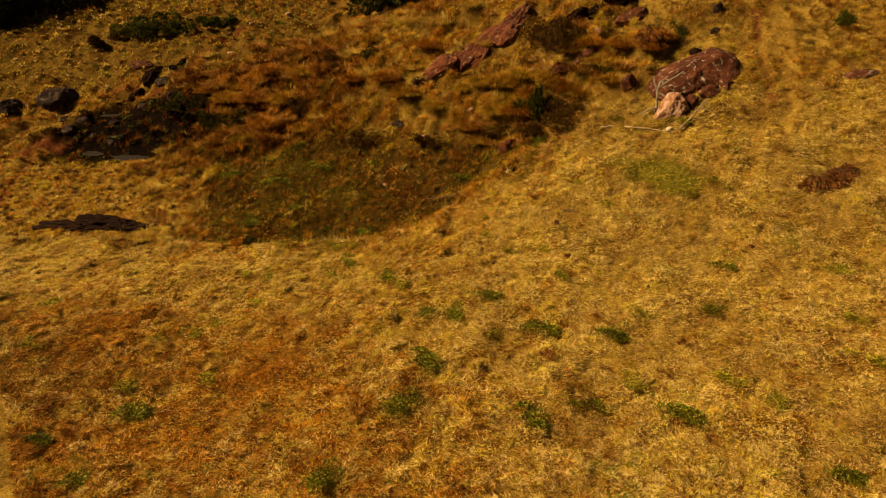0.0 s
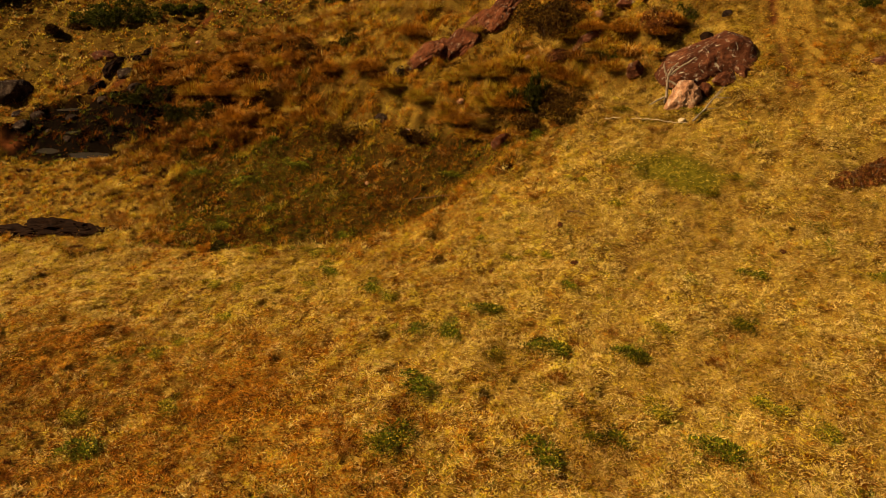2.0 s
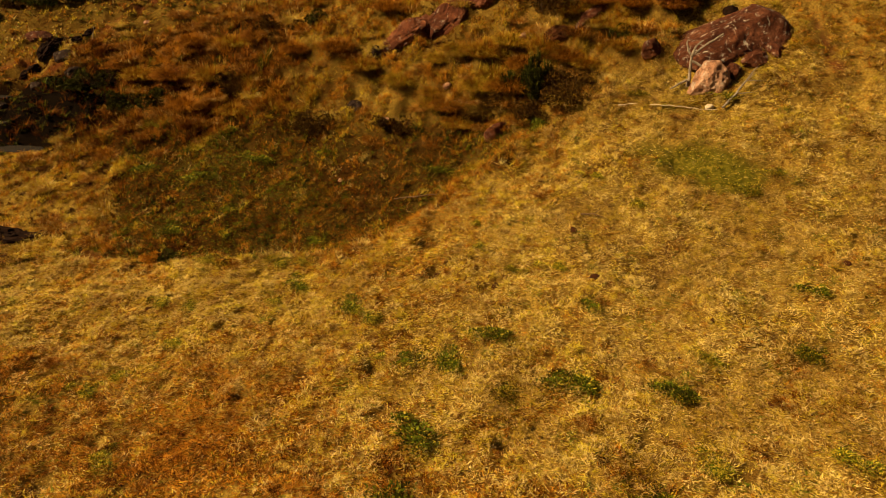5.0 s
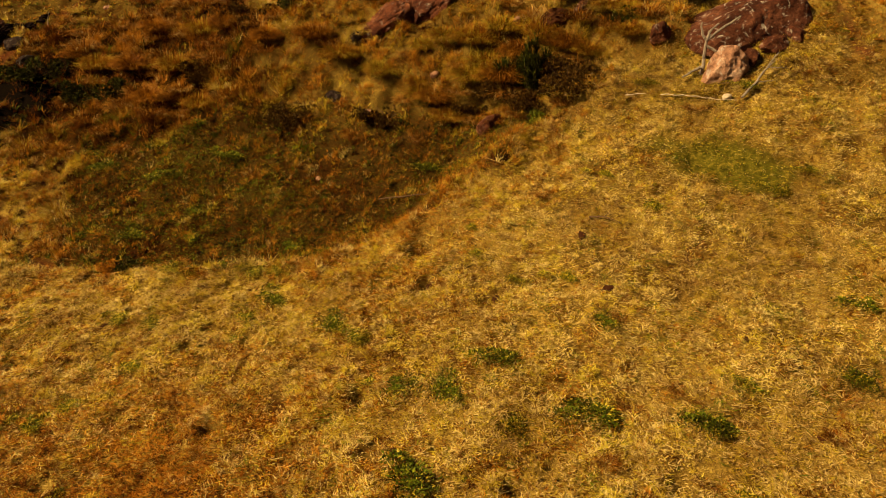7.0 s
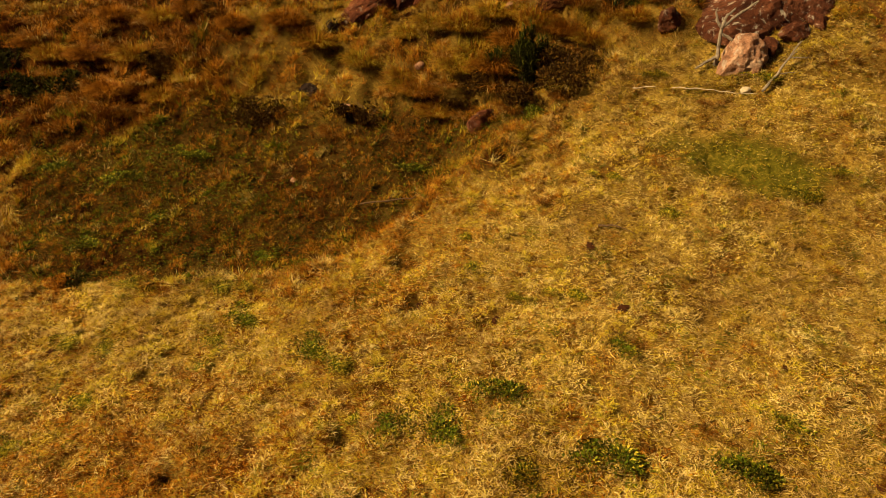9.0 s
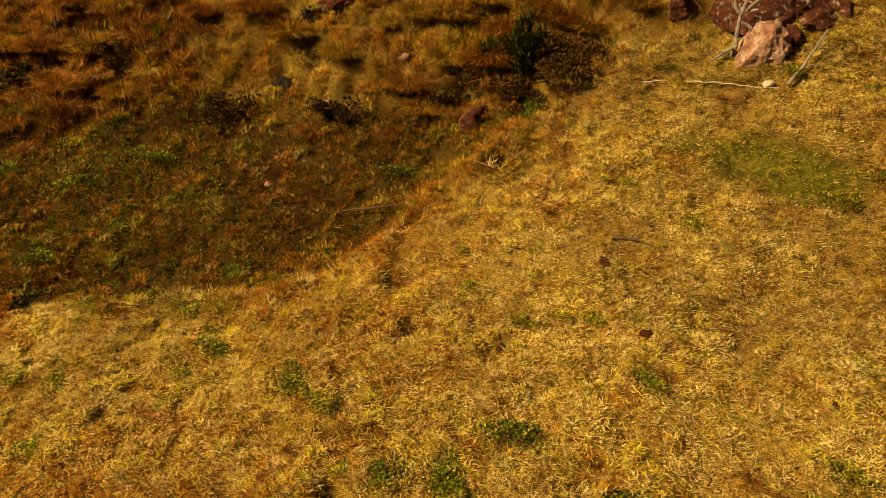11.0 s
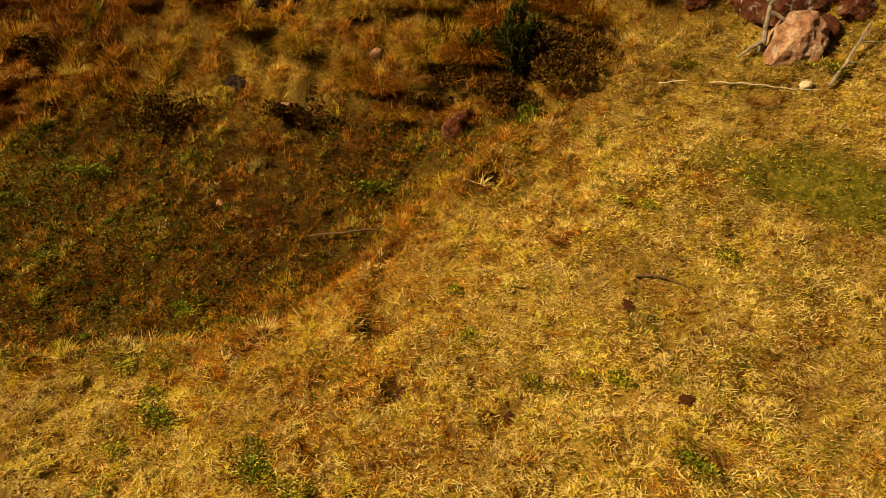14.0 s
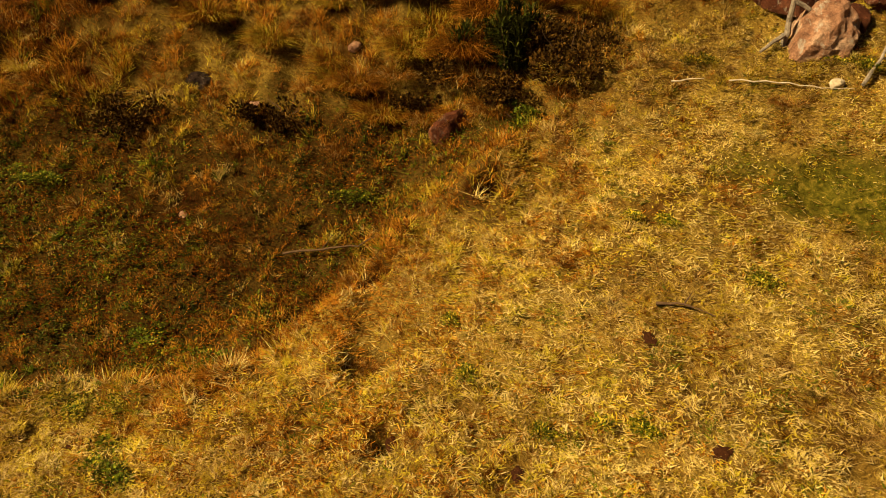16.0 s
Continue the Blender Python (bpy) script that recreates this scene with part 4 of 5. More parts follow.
for i, (x, y, s) in enumerate([(0.95, 26.04, 0.10), (-0.75, 26.46, 0.12), (3.03, 26.23, 0.12), (5.2, 26.3, 0.14), (-2.03, 25.18, 0.07), (-11.0, 40.2, 0.12), (-8.6, 44.3, 0.14), (-7.5, 43.2, 0.1), (-4.8, 43.5, 0.12), (-10.6, 43.6, 0.1)] ):
    rock("stone", x, y, (s * 1.3, s, s * 0.8), "small pale stone lying in the grass", ROCK_PINK, 81 + i, turn=i * 31, detail=2, category="stone", group="loose stones")

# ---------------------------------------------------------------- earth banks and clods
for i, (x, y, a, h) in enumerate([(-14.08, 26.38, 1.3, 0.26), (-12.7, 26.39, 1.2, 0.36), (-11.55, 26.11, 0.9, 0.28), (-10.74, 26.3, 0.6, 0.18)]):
    rock("earth_bank", x, y, (a, 0.36, h * 0.85), "bare earth bank at the pasture's edge with shade painted into its colour", EARTH_DARK, 161 + i, turn=-10 + i * 3, sink=0.5, share=0.8, grain=0.34, category="bank", group="earth bank at the pasture's edge")
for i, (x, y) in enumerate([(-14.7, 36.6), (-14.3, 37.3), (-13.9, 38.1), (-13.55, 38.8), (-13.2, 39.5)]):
    rock("earth_bank", x, y, (0.55, 0.24, 0.24 - 0.02 * i), "eroded earth step beside the path, coloured dark for its shade", EARTH_DARK, 171 + i, turn=60 + i * 11 % 17, share=0.8, grain=0.3, category="bank", group="eroded step beside the path")
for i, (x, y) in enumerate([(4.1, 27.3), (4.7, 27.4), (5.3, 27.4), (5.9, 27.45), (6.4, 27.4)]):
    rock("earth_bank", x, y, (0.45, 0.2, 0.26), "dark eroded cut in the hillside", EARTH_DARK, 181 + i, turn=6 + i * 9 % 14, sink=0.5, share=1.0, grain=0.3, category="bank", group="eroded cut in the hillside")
rock("earth_bank", 3.9, 25.7, (0.5, 0.25, 0.2), "red earth showing under the grass bank", CLOD_EARTH, 108, turn=10, share=1.0, sink=0.75, grain=0.2, category="bank")
CLODS = [(3.2, 17.9, 0.16), (0.3, 19.4, 0.15), (3.1, 19.3, 0.13), (-0.6, 15.7, 0.12), (-1.5, 17.8, 0.11),
         (-7.5, 21.4, 0.12), (5.2, 14.35, 0.1), (-1.55, 21.7, 0.13), (1.4, 18.5, 0.12), (7.35, 16.6, 0.1), (-6.2, 20.6, 0.1), (-3.3, 21.0, 0.09), (4.9, 16.2, 0.08)]
for i, (x, y, s) in enumerate(CLODS):
    rock("clod", x, y, (s * 0.8, s * 0.55, s * 0.3), "dark reddish brown clod lying in the grass", CLOD_EARTH, 121 + i, turn=i * 53, grain=0.25, detail=3, sink=0.35, share=1.0, category="clod", group="clods in the pasture")

# ---------------------------------------------------------------- dead wood by the boulder
snag = holder("dead_tree", 6.30, 22.38, "weathered dead tree stub with broken branches beside the boulder", "dead tree")
part("trunk", tube_mesh("trunk", [(0, 0, -0.2), (0.03, 0.02, 0.3), (0.0, 0.0, 0.6), (0.01, 0.02, 0.76)], [0.046, 0.042, 0.038, 0.03], 8, seed=1), DEADWOOD, snag)
SNAG_BRANCHES = [
    [(0.0, 0.0, 0.70), (-0.08, 0.05, 0.80), (-0.12, 0.1, 0.98), (-0.10, 0.1, 1.06)],
    [(0.0, 0.0, 0.72), (0.10, 0.08, 0.90), (0.28, 0.15, 1.02)],
    [(0.0, 0.0, 0.60), (0.25, -0.1, 0.48), (0.62, -0.15, 0.38)],
    [(0.0, 0.0, 0.70), (0.3, 0.1, 0.90), (0.75, 0.2, 1.16)],
    [(-0.05, -0.05, 0.15), (-0.28, -0.12, 0.06), (-0.48, -0.2, -0.02)],
]
for i, b in enumerate(SNAG_BRANCHES):
    part("branch", tube_mesh("branch", b, [0.032, 0.026, 0.018, 0.008][:len(b)], 6, seed=10 + i), DEADWOOD, snag)


def lying_stick(name, points, radius, label, twigs, seed, mat=DEADWOOD):
    x0, y0 = points[0][0], points[0][1]
    top = holder(name, x0, y0, label, "branch")
    z0 = gz(x0, y0)
    path = [(x - x0, y - y0, gz(x, y) + up - z0) for x, y, up in points]
    part("stem", tube_mesh("stem", path, [radius * (1 - 0.65 * i / (len(path) - 1)) for i in range(len(path))], 6, seed=seed), mat, top)
    for i, (at, dx, dy, dz) in enumerate(twigs):
        p = Vector(path[at])
        part("twig", tube_mesh("twig", [p, p + Vector((dx, dy, dz)) * 0.5, p + Vector((dx, dy, dz))], [radius * 0.55, radius * 0.4, radius * 0.15], 5, seed=seed + i + 1), mat, top)
    return top


lying_stick("fallen_branch", [(6.72, 21.22, 0.10), (7.05, 21.42, 0.16), (7.32, 21.60, 0.24), (7.62, 21.80, 0.36)], 0.028, "forked weathered fallen branch propped up on the grass", [(1, 0.6, 0.06, 0.03), (2, 0.25, 0.1, 0.16), (2, 0.4, -0.06, 0.02)], 201, DEADWOOD)
lying_stick("pole", [(5.35, 22.05, 0.08), (5.85, 21.72, 0.08), (6.30, 21.42, 0.08), (6.62, 21.24, 0.07)], 0.011, "long thin pale pole lying on the grass", [], 211, PALEWOOD)
lying_stick("pole", [(4.72, 22.42, 0.08), (5.12, 22.28, 0.08)], 0.016, "short pale stick lying on the grass", [], 214, PALEWOOD)
lying_stick("fallen_branch", [(-0.54, 23.4, 0.2), (0.0, 23.1, 0.22), (0.5, 22.85, 0.2), (0.98, 22.7, 0.14)], 0.02, "long bent brown stick lying on the weeds", [(1, 0.2, 0.25, 0.1)], 221, BARK)
lying_stick("fallen_branch", [(3.3, 19.6, 0.05), (3.55, 19.45, 0.1), (3.8, 19.2, 0.06)], 0.02, "small dry branch lying on the turf", [(1, 0.15, 0.1, 0.08)], 231, BARK)
lying_stick("fallen_branch", [(-18.2, 43.3, 0.15), (-17.6, 43.6, 0.3), (-16.9, 43.7, 0.15)], 0.03, "grey dead branch lying on the far slope", [(1, 0.3, 0.2, 0.4)], 251)
lying_stick("fallen_branch", [(-12.9, 38.7, 0.1), (-12.8, 38.9, 0.5)], 0.025, "grey dead stick standing in the turf", [], 261)

# ---------------------------------------------------------------- water in the muddy hollow
def pool(x, y, rx, ry, turn, label, seed):
    bm = bmesh.new()
    rim = [bm.verts.new((rx * math.cos(a) * (1 + 0.3 * noise.noise(Vector((math.cos(a) * 2, math.sin(a) * 2, seed)))),
                         ry * math.sin(a) * (1 + 0.4 * noise.noise(Vector((math.sin(a) * 3, math.cos(a) * 3, seed + 4)))), 0)) for a in [math.tau * i / 40 for i in range(40)]]
    bm.faces.new(rim)
    me = bpy.data.meshes.new("water")
    bm.to_mesh(me)
    bm.free()
    me.materials.append(WATER)
    ob = new("water", me)
    ob.matrix_world = pose(x, y, gz(x, y) + 0.02, 0, 0, turn)
    return tagged(ob, label, "water", kind="structure")


for i, (label, spot) in enumerate(zip(("shallow still water in the muddy hollow", "small pool of still water between rocks", "shallow puddle in the muddy hollow", "small dark puddle beside the worn earth"), POOLS)):
    pool(*spot, label, i + 1)

# ---------------------------------------------------------------- shrubs
bush_thing("bush", 3.6, 26.6, 0.8, 1.05, 5200, 0.06, BROWNLEAF, "dense blackish brown bush on the hillside", 301, lumps=14)
bush_thing("bush", 6.55, 24.7, 0.42, 0.5, 1200, 0.06, DRYLEAF, "brown dried bush above the boulder", 302)
bush_thing("bush", 5.42, 24.6, 0.36, 0.4, 1100, 0.05, MIDLEAF, "small dull green bush on the slope", 303)
bush_thing("bush", 3.78, 23.72, 0.68, 0.9, 5000, 0.055, BROWNLEAF, "dense dark brown bush on the gully bank", 304, lumps=18)
bush_thing("bush", 2.95, 24.0, 0.36, 0.5, 1500, 0.05, BROWNLEAF, "brown dried bush on the gully bank", 305, lumps=12)
for i, (x, y, r, h) in enumerate([(4.02, 23.79, 0.4, 0.22), (1.69, 24.81, 0.3, 0.26)]):
    bush_thing("bush", x, y, r, h, 1900, 0.05, BROWNLEAF, "dark brown tangled brush on the gully bank", 351 + i, group="brush on the gully bank", lumps=12)
bush_thing("bush", 2.29, 25.17, 0.5, 0.5, 1800, 0.05, BROWNLEAF, "dark low bush on the gully bank", 306)
bush_thing("bush", 3.05, 23.45, 0.42, 0.34, 1500, 0.05, GREEN, "pale green leafy shrub at the pasture's edge", 307)
bush_thing("bush", -4.4, 32.3, 0.62, 0.62, 1700, 0.09, BROWNLEAF, "dark bush in the russet grass", 308)
bush_thing("bush", -3.0, 31.2, 0.32, 0.34, 700, 0.07, DARKLEAF, "small dark bush on the slope", 309)
bush_thing("bush", -2.93, 27.35, 0.85, 0.5, 2600, 0.07, BROWNLEAF, "wide dark weedy bush in the gully", 310, lumps=16)
bush_thing("bush", -0.19, 26.07, 0.7, 0.32, 1600, 0.06, BROWNLEAF, "low dark green weeds in the gully", 311, lumps=14)
bush_thing("bush", -5.67, 30.74, 0.6, 0.5, 1500, 0.08, BROWNLEAF, "dark bush in the russet grass", 312)
bush_thing("bush", -8.41, 31.54, 0.6, 0.5, 1500, 0.09, DARKLEAF, "dark low bush near the hollow", 313)
bush_thing("bush", -15.6, 43.6, 1.8, 0.95, 5200, 0.11, MIDLEAF, "large dark green bush on the far slope", 314, lumps=16)
bush_thing("bush", -12.6, 44.2, 1.2, 0.3, 2600, 0.11, MIDLEAF, "spreading dark green bush on the far slope", 315, lumps=16)
bush_thing("bush", -18.4, 42.8, 1.5, 0.4, 3000, 0.10, BROWNLEAF, "low dark bush on the far slope", 316)
bush_thing("bush", -6.7, 22.9, 0.22, 0.5, 500, 0.05, RUST, "thin rusty weed at the pasture's edge", 317)
bush_thing("bush", -6.35, 22.75, 0.2, 0.35, 420, 0.05, DARKLEAF, "small dark weed at the pasture's edge", 318)
bush_thing("bush", 12.3, 24.0, 0.40, 0.35, 1200, 0.045, MIDLEAF, "grey-green shrub high on the slope", 319)
bush_thing("bush", 7.6, 25.2, 0.3, 0.4, 700, 0.045, MIDLEAF, "thin green shrub above the boulder", 320)
bush_thing("bush", -11.86, 33.77, 0.9, 0.5, 1500, 0.08, DARKLEAF, "dark rushes beside the muddy hollow", 321, lumps=14)
bush_thing("bush", -10.04, 32.59, 0.8, 0.5, 1500, 0.08, DARKLEAF, "dark rushes beside the muddy hollow", 322, lumps=14)
bush_thing("bush", -13.4, 19.9, 0.4, 0.5, 500, 0.05, DRYLEAF, "thin dry brown shrub in the pasture", 323)


def leaf_pile(x, y, rx, ry, high, leaves, label, seed):
    """A flat uneven heap of fallen leaves with a few twigs through it."""
    top = holder("brush_pile", x, y, label, "brush pile")
    rng = np.random.RandomState(seed)
    a, r = rng.uniform(0, math.tau, leaves), np.sqrt(rng.rand(leaves))
    px, py = rx * r * np.cos(a) * (1 + 0.25 * np.sin(3 * a + seed)), ry * r * np.sin(a) * (1 + 0.25 * np.cos(5 * a))
    lump = np.clip(0.6 + 0.8 * value_noise(px, py, 0.18, seed), 0.1, 1.4) * (1 - 0.7 * r ** 2)
    pz = ground_height(px + x, py + y) - gz(x, y) + 0.02 + high * lump * rng.uniform(0.3, 1, leaves)
    out = np.stack([rng.normal(0, 0.6, leaves), rng.normal(0, 0.6, leaves), np.ones(leaves)], 1)
    part("leaf_litter", leaf_mesh("leaf_litter", np.stack([px, py, pz], 1), out, 0.055, seed), DRYLEAF, top)
    for i in range(7):
        b = rng.uniform(0, math.tau)
        cx, cy, dx, dy = rng.uniform(-0.5, 0.5) * rx, rng.uniform(-0.5, 0.5) * ry, math.cos(b) * 0.3, math.sin(b) * 0.3
        lift = [gz(x + cx + f * dx, y + cy + f * dy) - gz(x, y) + high * (0.5 + 0.5 * rng.rand()) for f in (-1, 0, 1)]
        part("twig", tube_mesh("twig", [(cx - dx, cy - dy, lift[0]), (cx, cy, lift[1]), (cx + dx, cy + dy, lift[2])], [0.009, 0.008, 0.004], 5, seed=seed + i), BARK, top)


leaf_pile(9.72, 18.32, 0.6, 0.30, 0.11, 2200, "heap of dry brown fallen leaves and twigs", 331)
leaf_pile(10.25, 18.5, 0.32, 0.24, 0.18, 1100, "small heap of dry brown twigs and leaves", 332)


def tall_shrub(x, y, radius, high, leaves, label, seed):
    """Upright stems thick with long narrow leaves that arch outwards."""
    top = holder("shrub", x, y, label, "shrub", lift=-0.03)
    rng = np.random.RandomState(seed)
    stems = 11
    a, r = rng.uniform(0, math.tau, stems), radius * np.sqrt(rng.rand(stems))
    foot = np.stack([0.4 * r * np.cos(a), 0.4 * r * np.sin(a), np.zeros(stems)], 1)
    tip = np.stack([1.2 * r * np.cos(a), 1.2 * r * np.sin(a), high * (1.0 - 0.45 * (r / radius) ** 2) * rng.uniform(0.75, 1.0, stems)], 1)
    for f, t, i in zip(foot, tip, range(stems)):
        part("stem", tube_mesh("stem", [tuple(f), tuple((f + t) / 2), tuple(t)], [0.016, 0.011, 0.004], 5, seed=seed + i), BARK, top)
    w, f = rng.randint(0, stems, leaves), rng.uniform(0.12, 0.98, leaves)[:, None]
    base = foot[w] + (tip[w] - foot[w]) * f + rng.normal(0, 0.035, (leaves, 3))
    out = rng.uniform(0, math.tau, leaves)
    v, t = slim_geometry(base, rng.uniform(0.14, 0.30, leaves), rng.uniform(0.018, 0.036, leaves), out, np.clip(rng.normal(0.7, 0.3, leaves), 0.1, 1.5), out + math.pi / 2 + rng.normal(0, 0.5, leaves))
    me = fast_mesh("foliage", v, t, np.repeat(rng.choice(2, leaves, p=[0.6, 0.4]), 2))
    for mat in (DARKLEAF, MIDLEAF):
        me.materials.append(mat)
    part("foliage", me, None, top)
    return top


def spiky_plant(name, x, y, leaves, long, label, seed):
    top = holder(name, x, y, label, "plant", lift=-0.03)
    rng = random.Random(seed)
    verts, faces = [], []
    for i in range(7):
        f = i / 6
        w = 0.035 * (1 - f ** 1.6) + 0.003
        z, r = math.sin(f * 1.2) * 0.95, 0.45 * f ** 1.9
        verts += [(r, -w, z), (r - 0.012, 0, z - 0.006), (r, w, z)]
    for i in range(6):
        a = i * 3
        faces += [(a, a + 1, a + 4, a + 3), (a + 1, a + 2, a + 5, a + 4)]
    me = bpy.data.meshes.new("leaf")
    me.from_pydata(verts, [], faces)
    me.materials.append(DARKLEAF)
    for i in range(leaves):
        leaf = part("leaf", me, None, top)
        s = long * rng.uniform(0.6, 1.1)
        leaf.matrix_basis = pose(rng.uniform(-0.08, 0.08), rng.uniform(-0.08, 0.08), 0, 0, rng.uniform(-18, 30), i * 137.5) @ Matrix.Diagonal((s, s * 1.1, s, 1))
    return top


tall_shrub(3.15, 24.4, 0.42, 1.45, 2300, "tall dark green shrub with long narrow leaves", 401)
tall_shrub(2.72, 24.75, 0.34, 0.85, 1300, "dark green narrow-leaved shrub on the gully bank", 402)
spiky_plant("agave", 5.0, 24.75, 18, 0.5, "small dark spiky plant on the slope", 403)

# ---------------------------------------------------------------- weed clumps in the pasture
WEED_SLOTS = [(GREEN, 0.52), (GOLD, 0.10), (MIDLEAF, 0.38)]
WEEDS = []


def weed_mesh(name, seed, slots):
    """A ragged mat of small leaves: a few low crowns of uneven size, thinning out into the grass."""
    rng = np.random.RandomState(seed)
    crowns = rng.randint(4, 8)
    c = rng.normal(0, 0.15, (crowns, 2)) * np.array([1.5, 0.8])
    wide = rng.uniform(0.05, 0.15, crowns)
    n = 1100
    w = rng.choice(crowns, n, p=wide / wide.sum())
    off = rng.normal(0, 1, (n, 2)) * wide[w][:, None]
    far = np.hypot(off[:, 0], off[:, 1]) / wide[w]
    a = np.arctan2(off[:, 1], off[:, 0]) + rng.normal(0, 0.9, n)
    lift = (0.03 + 0.075 * rng.uniform(0.3, 1, n)) * np.exp(-0.35 * far ** 2) * rng.uniform(0.6, 1.3, crowns)[w]
    base = np.stack([c[w, 0] + off[:, 0], c[w, 1] + off[:, 1], lift], 1)
    v, t = slim_geometry(base, rng.uniform(0.025, 0.06, n), rng.uniform(0.016, 0.034, n), a, np.clip(rng.normal(0.9, 0.4, n), 0.2, 1.6), a + math.pi / 2 + rng.normal(0, 0.5, n))
    return fast_mesh(name, v, t, np.repeat(rng.choice(len(slots), n, p=[q for _, q in slots]), 2))


MUTED_SLOTS = [(GREEN, 0.42), (GOLD, 0.42), (MIDLEAF, 0.16)]
for i in range(10):
    slots = MUTED_SLOTS if i % 2 else WEED_SLOTS
    me = weed_mesh("weed_clump", 550 + i, slots)
    for mat, _ in slots:
        me.materials.append(mat)
    WEEDS.append(me)
for i, (x, y, s) in enumerate(WEED_SPOTS + MORE_WEEDS + GULLY_WEEDS):
    tuft_thing("weed_clump", WEEDS[i * 2 % 10 + (s < 0.85)], x, y, s * 1.02, "low clump of green weeds in the dry pasture" if s >= 0.85 else "thin clump of yellowish green weeds in the dry pasture", "weed", "weed clumps in the pasture", i + 1)

# ---------------------------------------------------------------- tussocks on the slopes
TUSSOCK_SLOTS = {"rusty": [(RUST, 0.5), (STRAW, 0.2), (RUSSET, 0.3)], "golden": [(GOLD, 0.45), (STRAW, 0.3), (RUST, 0.25)], "russet": [(RUSSET, 0.6), (RUST, 0.3), (STRAW, 0.1)]}
TUSSOCKS = {}
for j, (hue, slots) in enumerate(TUSSOCK_SLOTS.items()):
    TUSSOCKS[hue] = []
    for i in range(3):
        me = tuft_mesh("grass_tussock", 640, 0.36, 0.36, 600 + 10 * j + i, slots, upright=0.95, wide=0.0095)
        for mat, _ in slots:
            me.materials.append(mat)
        TUSSOCKS[hue].append(me)


def scatter_tussocks():
    rng = np.random.RandomState(77)
    placed = []
    while len(placed) < 250:
        x, y = rng.uniform(-13, 13), rng.uniform(22.5, 40)
        if abs(x) > 0.58 * y or np.hypot(x - 7.6, y - 22.9) < 1.6 or (x > 8.6 and x < 11):
            continue
        k = {a: float(b[0]) for a, b in zones(np.array([x]), np.array([y])).items()}
        if k["field"] > 0.2 or k["mud"] > 0.3:
            continue
        hue = "russet" if rng.rand() < 0.85 * k["russet"] + 0.9 * k["weeds"] + 0.35 * k["hill"] + 0.5 * k["upland"] else ("rusty" if rng.rand() < 0.5 else "golden")
        if k["weeds"] > 0.4 and rng.rand() < 0.93:
            continue
        if any((x - a) ** 2 + (y - b) ** 2 < 0.3 for a, b in placed):
            continue
        placed.append((x, y))
        i = len(placed)
        tuft_thing("grass_tussock", TUSSOCKS[hue][i % 3], x, y, rng.uniform(0.6, 1.3) * (1.2 if y > 30 else 1.0), hue + " dry grass tussock on the slope", "grass tussock", "tussocks on the slopes", i)


scatter_tussocks()
for i, (x, y, s) in enumerate([(2.71, 24.07, 1.0), (2.95, 24.92, 1.1), (3.66, 24.41, 1.0), (4.23, 24.12, 0.8), (2.25, 25.65, 1.0), (1.55, 25.22, 0.9), (1.06, 25.11, 0.8), (3.57, 23.34, 0.8), (4.2, 24.3, 0.9), (5.8, 21.5, 0.45), (1.66, 27.37, 1.0), (0.3, 22.1, 0.5), (0.1, 20.6, 0.4)]):
    tuft_thing("grass_tussock", TUSSOCKS["rusty" if i > 8 or i % 2 else "russet"][i % 3], x, y, s, "russet grass tussock on the gully bank" if i < 9 else "rusty dry grass tussock in the turf", "grass tussock", "tussocks on the slopes", 300 + i)

# First three are added to darken the shaded hollows along the bank.
for i, (x, y, s) in enumerate([(0.64, 21.78, 0.5), (0.24, 20.6, 0.5), (-0.8, 21.3, 0.45), (0.5, 19.2, 0.35), (2.6, 20.6, 0.35), (-1.82, 13.47, 0.47), (-1.53, 17.78, 0.4), (2.32, 14.63, 0.48), (3.25, 17.19, 0.43), (5.32, 14.28, 0.43), (3.22, 11.68, 0.34), (5.15, 11.72, 0.48), (0.85, 14.42, 0.3), (-0.78, 12.36, 0.35), (-3.66, 16.64, 0.38), (-7.75, 18.9, 0.44), (-9, 16.81, 0.34), (-4.89, 15.06, 0.46), (-8.61, 14.22, 0.48), (-6.6, 13.33, 0.33), (3.67, 15.68, 0.41), (7.08, 13.17, 0.3), (1.36, 16.79, 0.37)]):
    tuft_thing("grass_tussock", TUSSOCKS["russet"][i % 3], x, y, s, "small dark reddish dead grass tussock in the turf", "grass tussock", "dark tussocks in the turf", 400 + i)

for i, (x, y, s) in enumerate([(2.28, 24.2, 0.9), (1.88, 24.45, 0.9), (3.63, 24.92, 1.0), (1.29, 24.95, 0.9)]):
    tuft_thing("grass_tussock", TUSSOCKS["russet"][i % 3], x, y, s, "dark russet grass tussock on the gully bank", "grass tussock", "tussocks on the slopes", 450 + i)

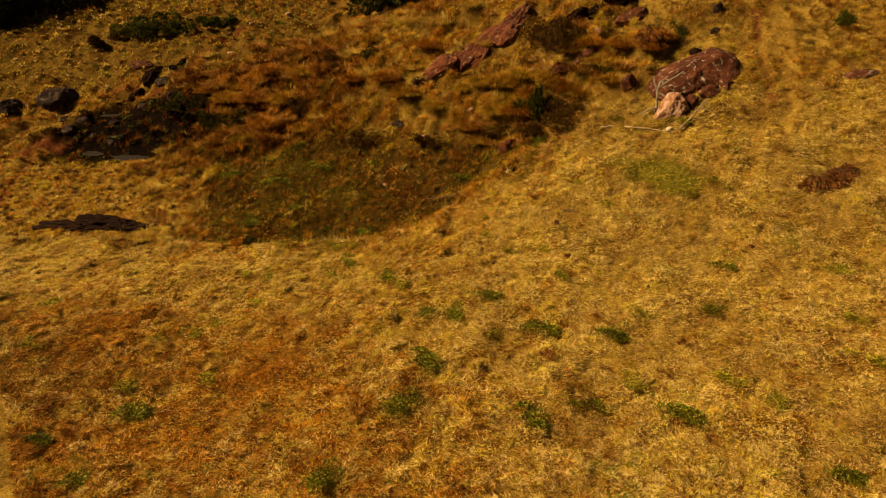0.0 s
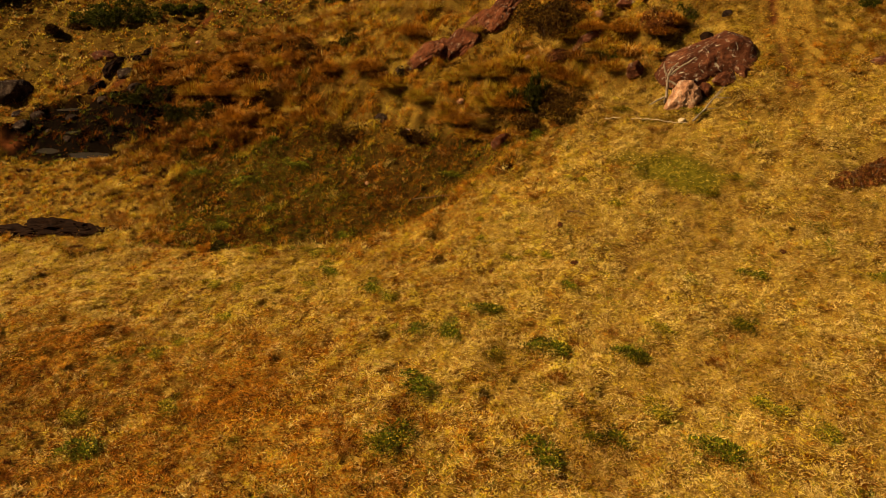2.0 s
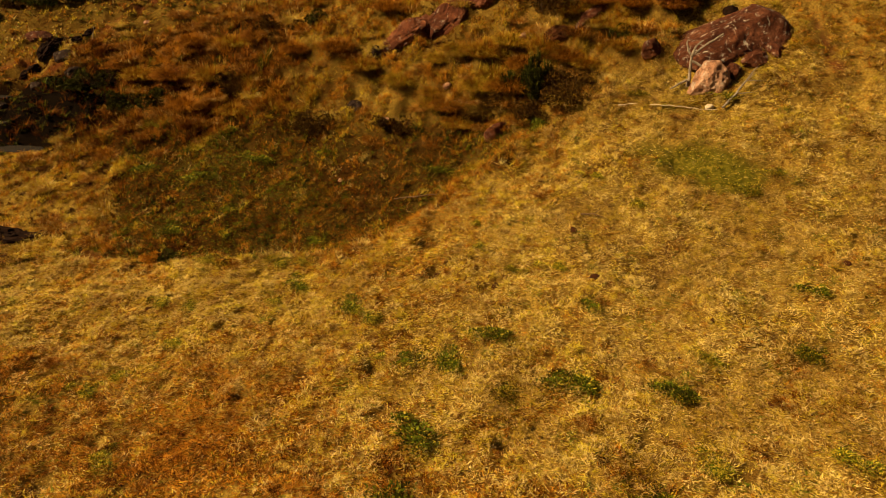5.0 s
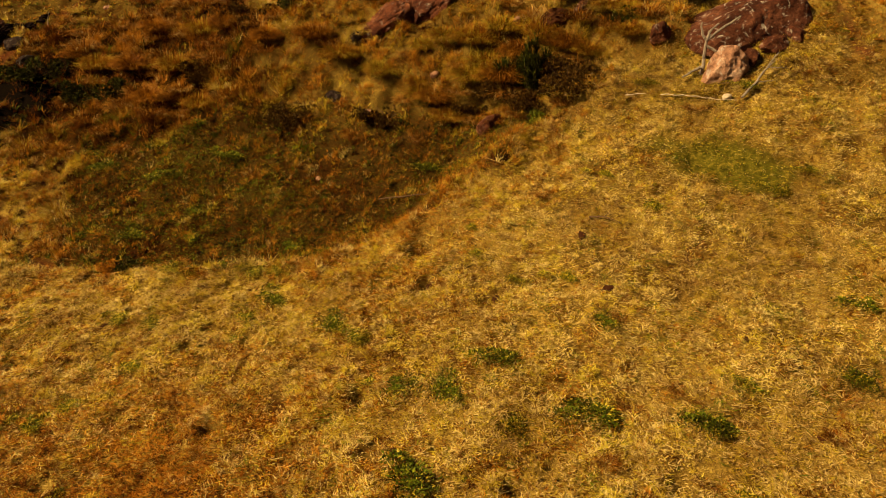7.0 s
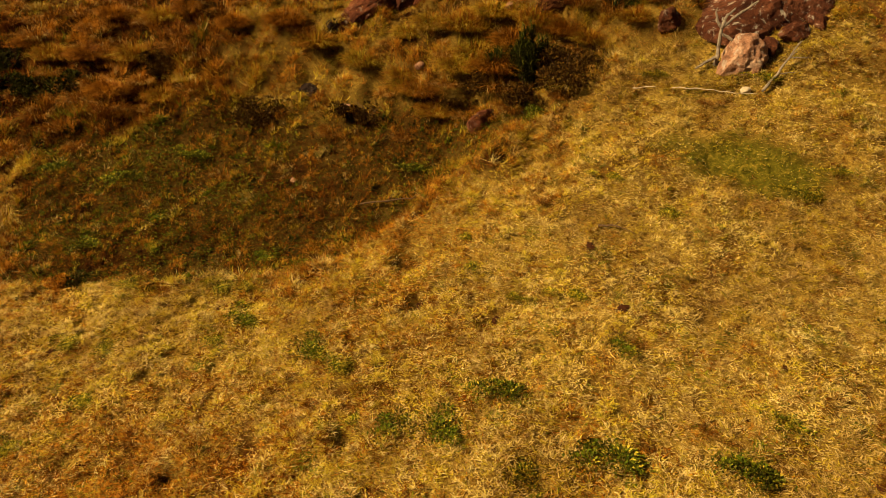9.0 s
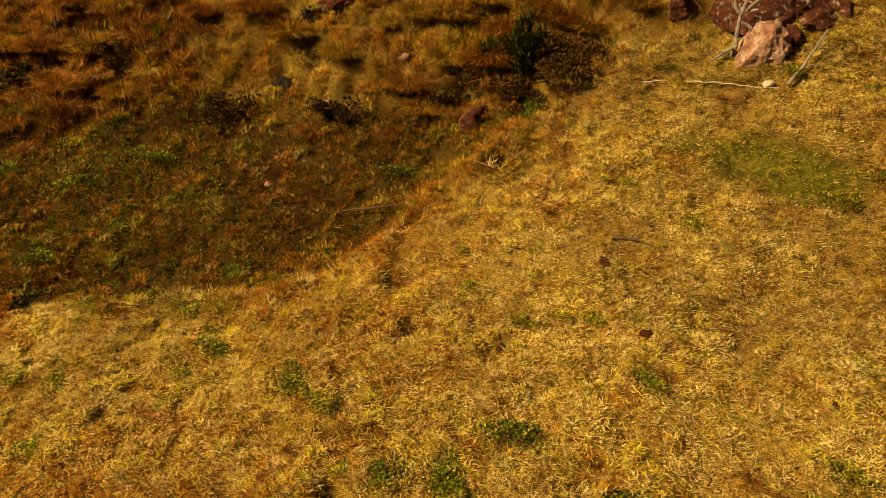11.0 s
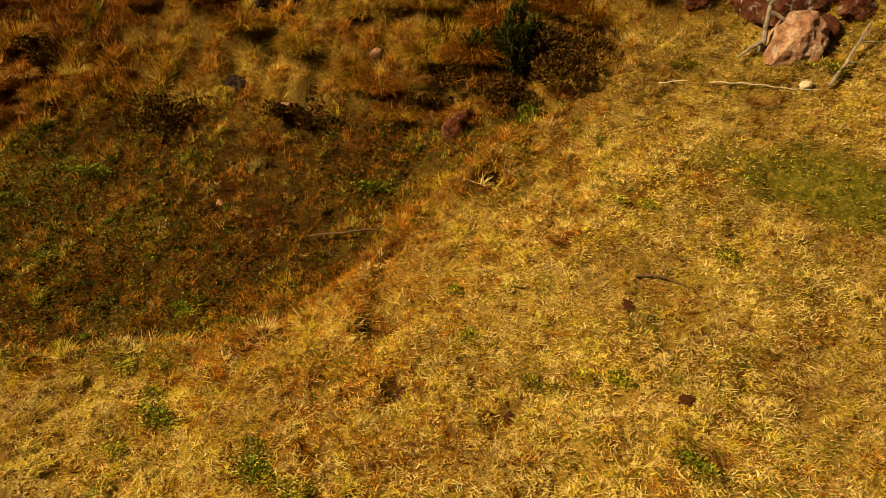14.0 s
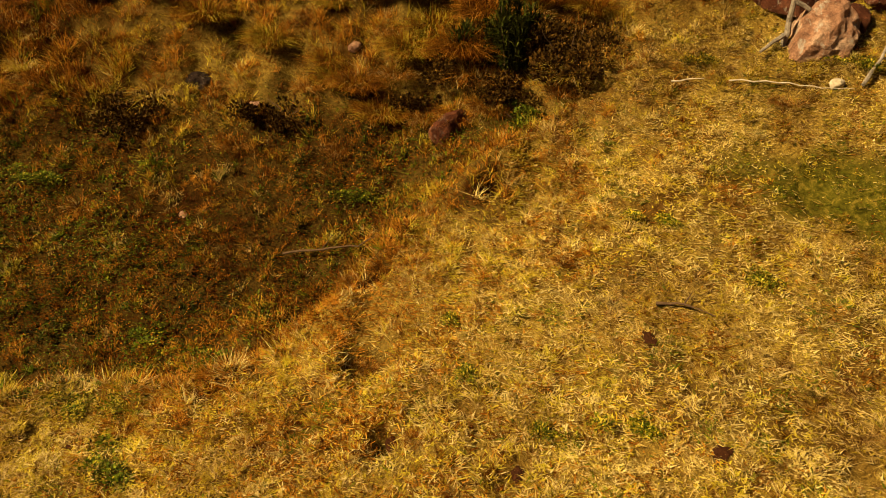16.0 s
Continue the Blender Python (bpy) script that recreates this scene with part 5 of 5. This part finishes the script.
BIG_TUSSOCKS = []
for i in range(3):
    slots = [[(RUST, 0.35), (GOLD, 0.25), (RUSSET, 0.40)], [(RUST, 0.5), (RUSSET, 0.5)], [(GOLD, 0.4), (RUST, 0.3), (RUSSET, 0.2), (MIDLEAF, 0.1)]][i]
    me = tuft_mesh("grass_tussock", 2000, 0.50, 0.50, 680 + i, slots, upright=0.85, wide=0.012)
    for mat, _ in slots:
        me.materials.append(mat)
    BIG_TUSSOCKS.append(me)
for i, (x, y, s) in enumerate(MOUNDS + BANK_MOUNDS):
    tuft_thing("grass_tussock", BIG_TUSSOCKS[i % 2 if y > 28 else i % 3], x, y, s, "large mounded dry grass tussock on the slope", "grass tussock", "large tussocks on the slopes", 500 + i)

# ---------------------------------------------------------------- trees at the far edge
def tree(x, y, high, spread, seed, label):
    top = holder("tree", x, y, label, "tree", "trees at the far edge", lift=-0.1)
    rng = np.random.RandomState(seed)
    part("trunk", tube_mesh("trunk", [(0, 0, 0), (0.1, 0.05, high * 0.3), (0.05, 0.1, high * 0.6), (0.1, 0.1, high * 0.9)], [0.22, 0.18, 0.12, 0.04], 9, seed=seed), BARK, top)
    for i in range(7):
        a, z = rng.uniform(0, math.tau), high * rng.uniform(0.2, 0.7)
        r = spread * rng.uniform(0.6, 0.95)
        part("limb", tube_mesh("limb", [(0.05, 0.05, z), (r * 0.5 * math.cos(a), r * 0.5 * math.sin(a), z + 0.25 * high * 0.5), (r * math.cos(a), r * math.sin(a), z + 0.3 * high)], [0.09, 0.06, 0.02], 6, seed=seed + i), BARK, top)
    pts, out = clump_points(rng, 5200, spread, high, 26, low=0.0)
    part("crown", leaf_mesh("crown", pts, out, 0.22, seed), DARKLEAF, top)


for i, (x, y, h, s) in enumerate([(-26.6, 46.6, 4.0, 2.0), (-29.0, 46.0, 4.5, 2.2), (-25.0, 48.6, 4.0, 1.9), (-24.0, 50.8, 4.0, 1.7), (-3.4, 41.7, 3.6, 1.2), (-2.3, 40.8, 3.8, 1.3), (-1.0, 39.2, 3.8, 1.2), (1.8, 41.6, 3.8, 1.4)]):
    tree(x, y, h, s, 700 + i, "dense dark green tree at the far edge of the pasture")
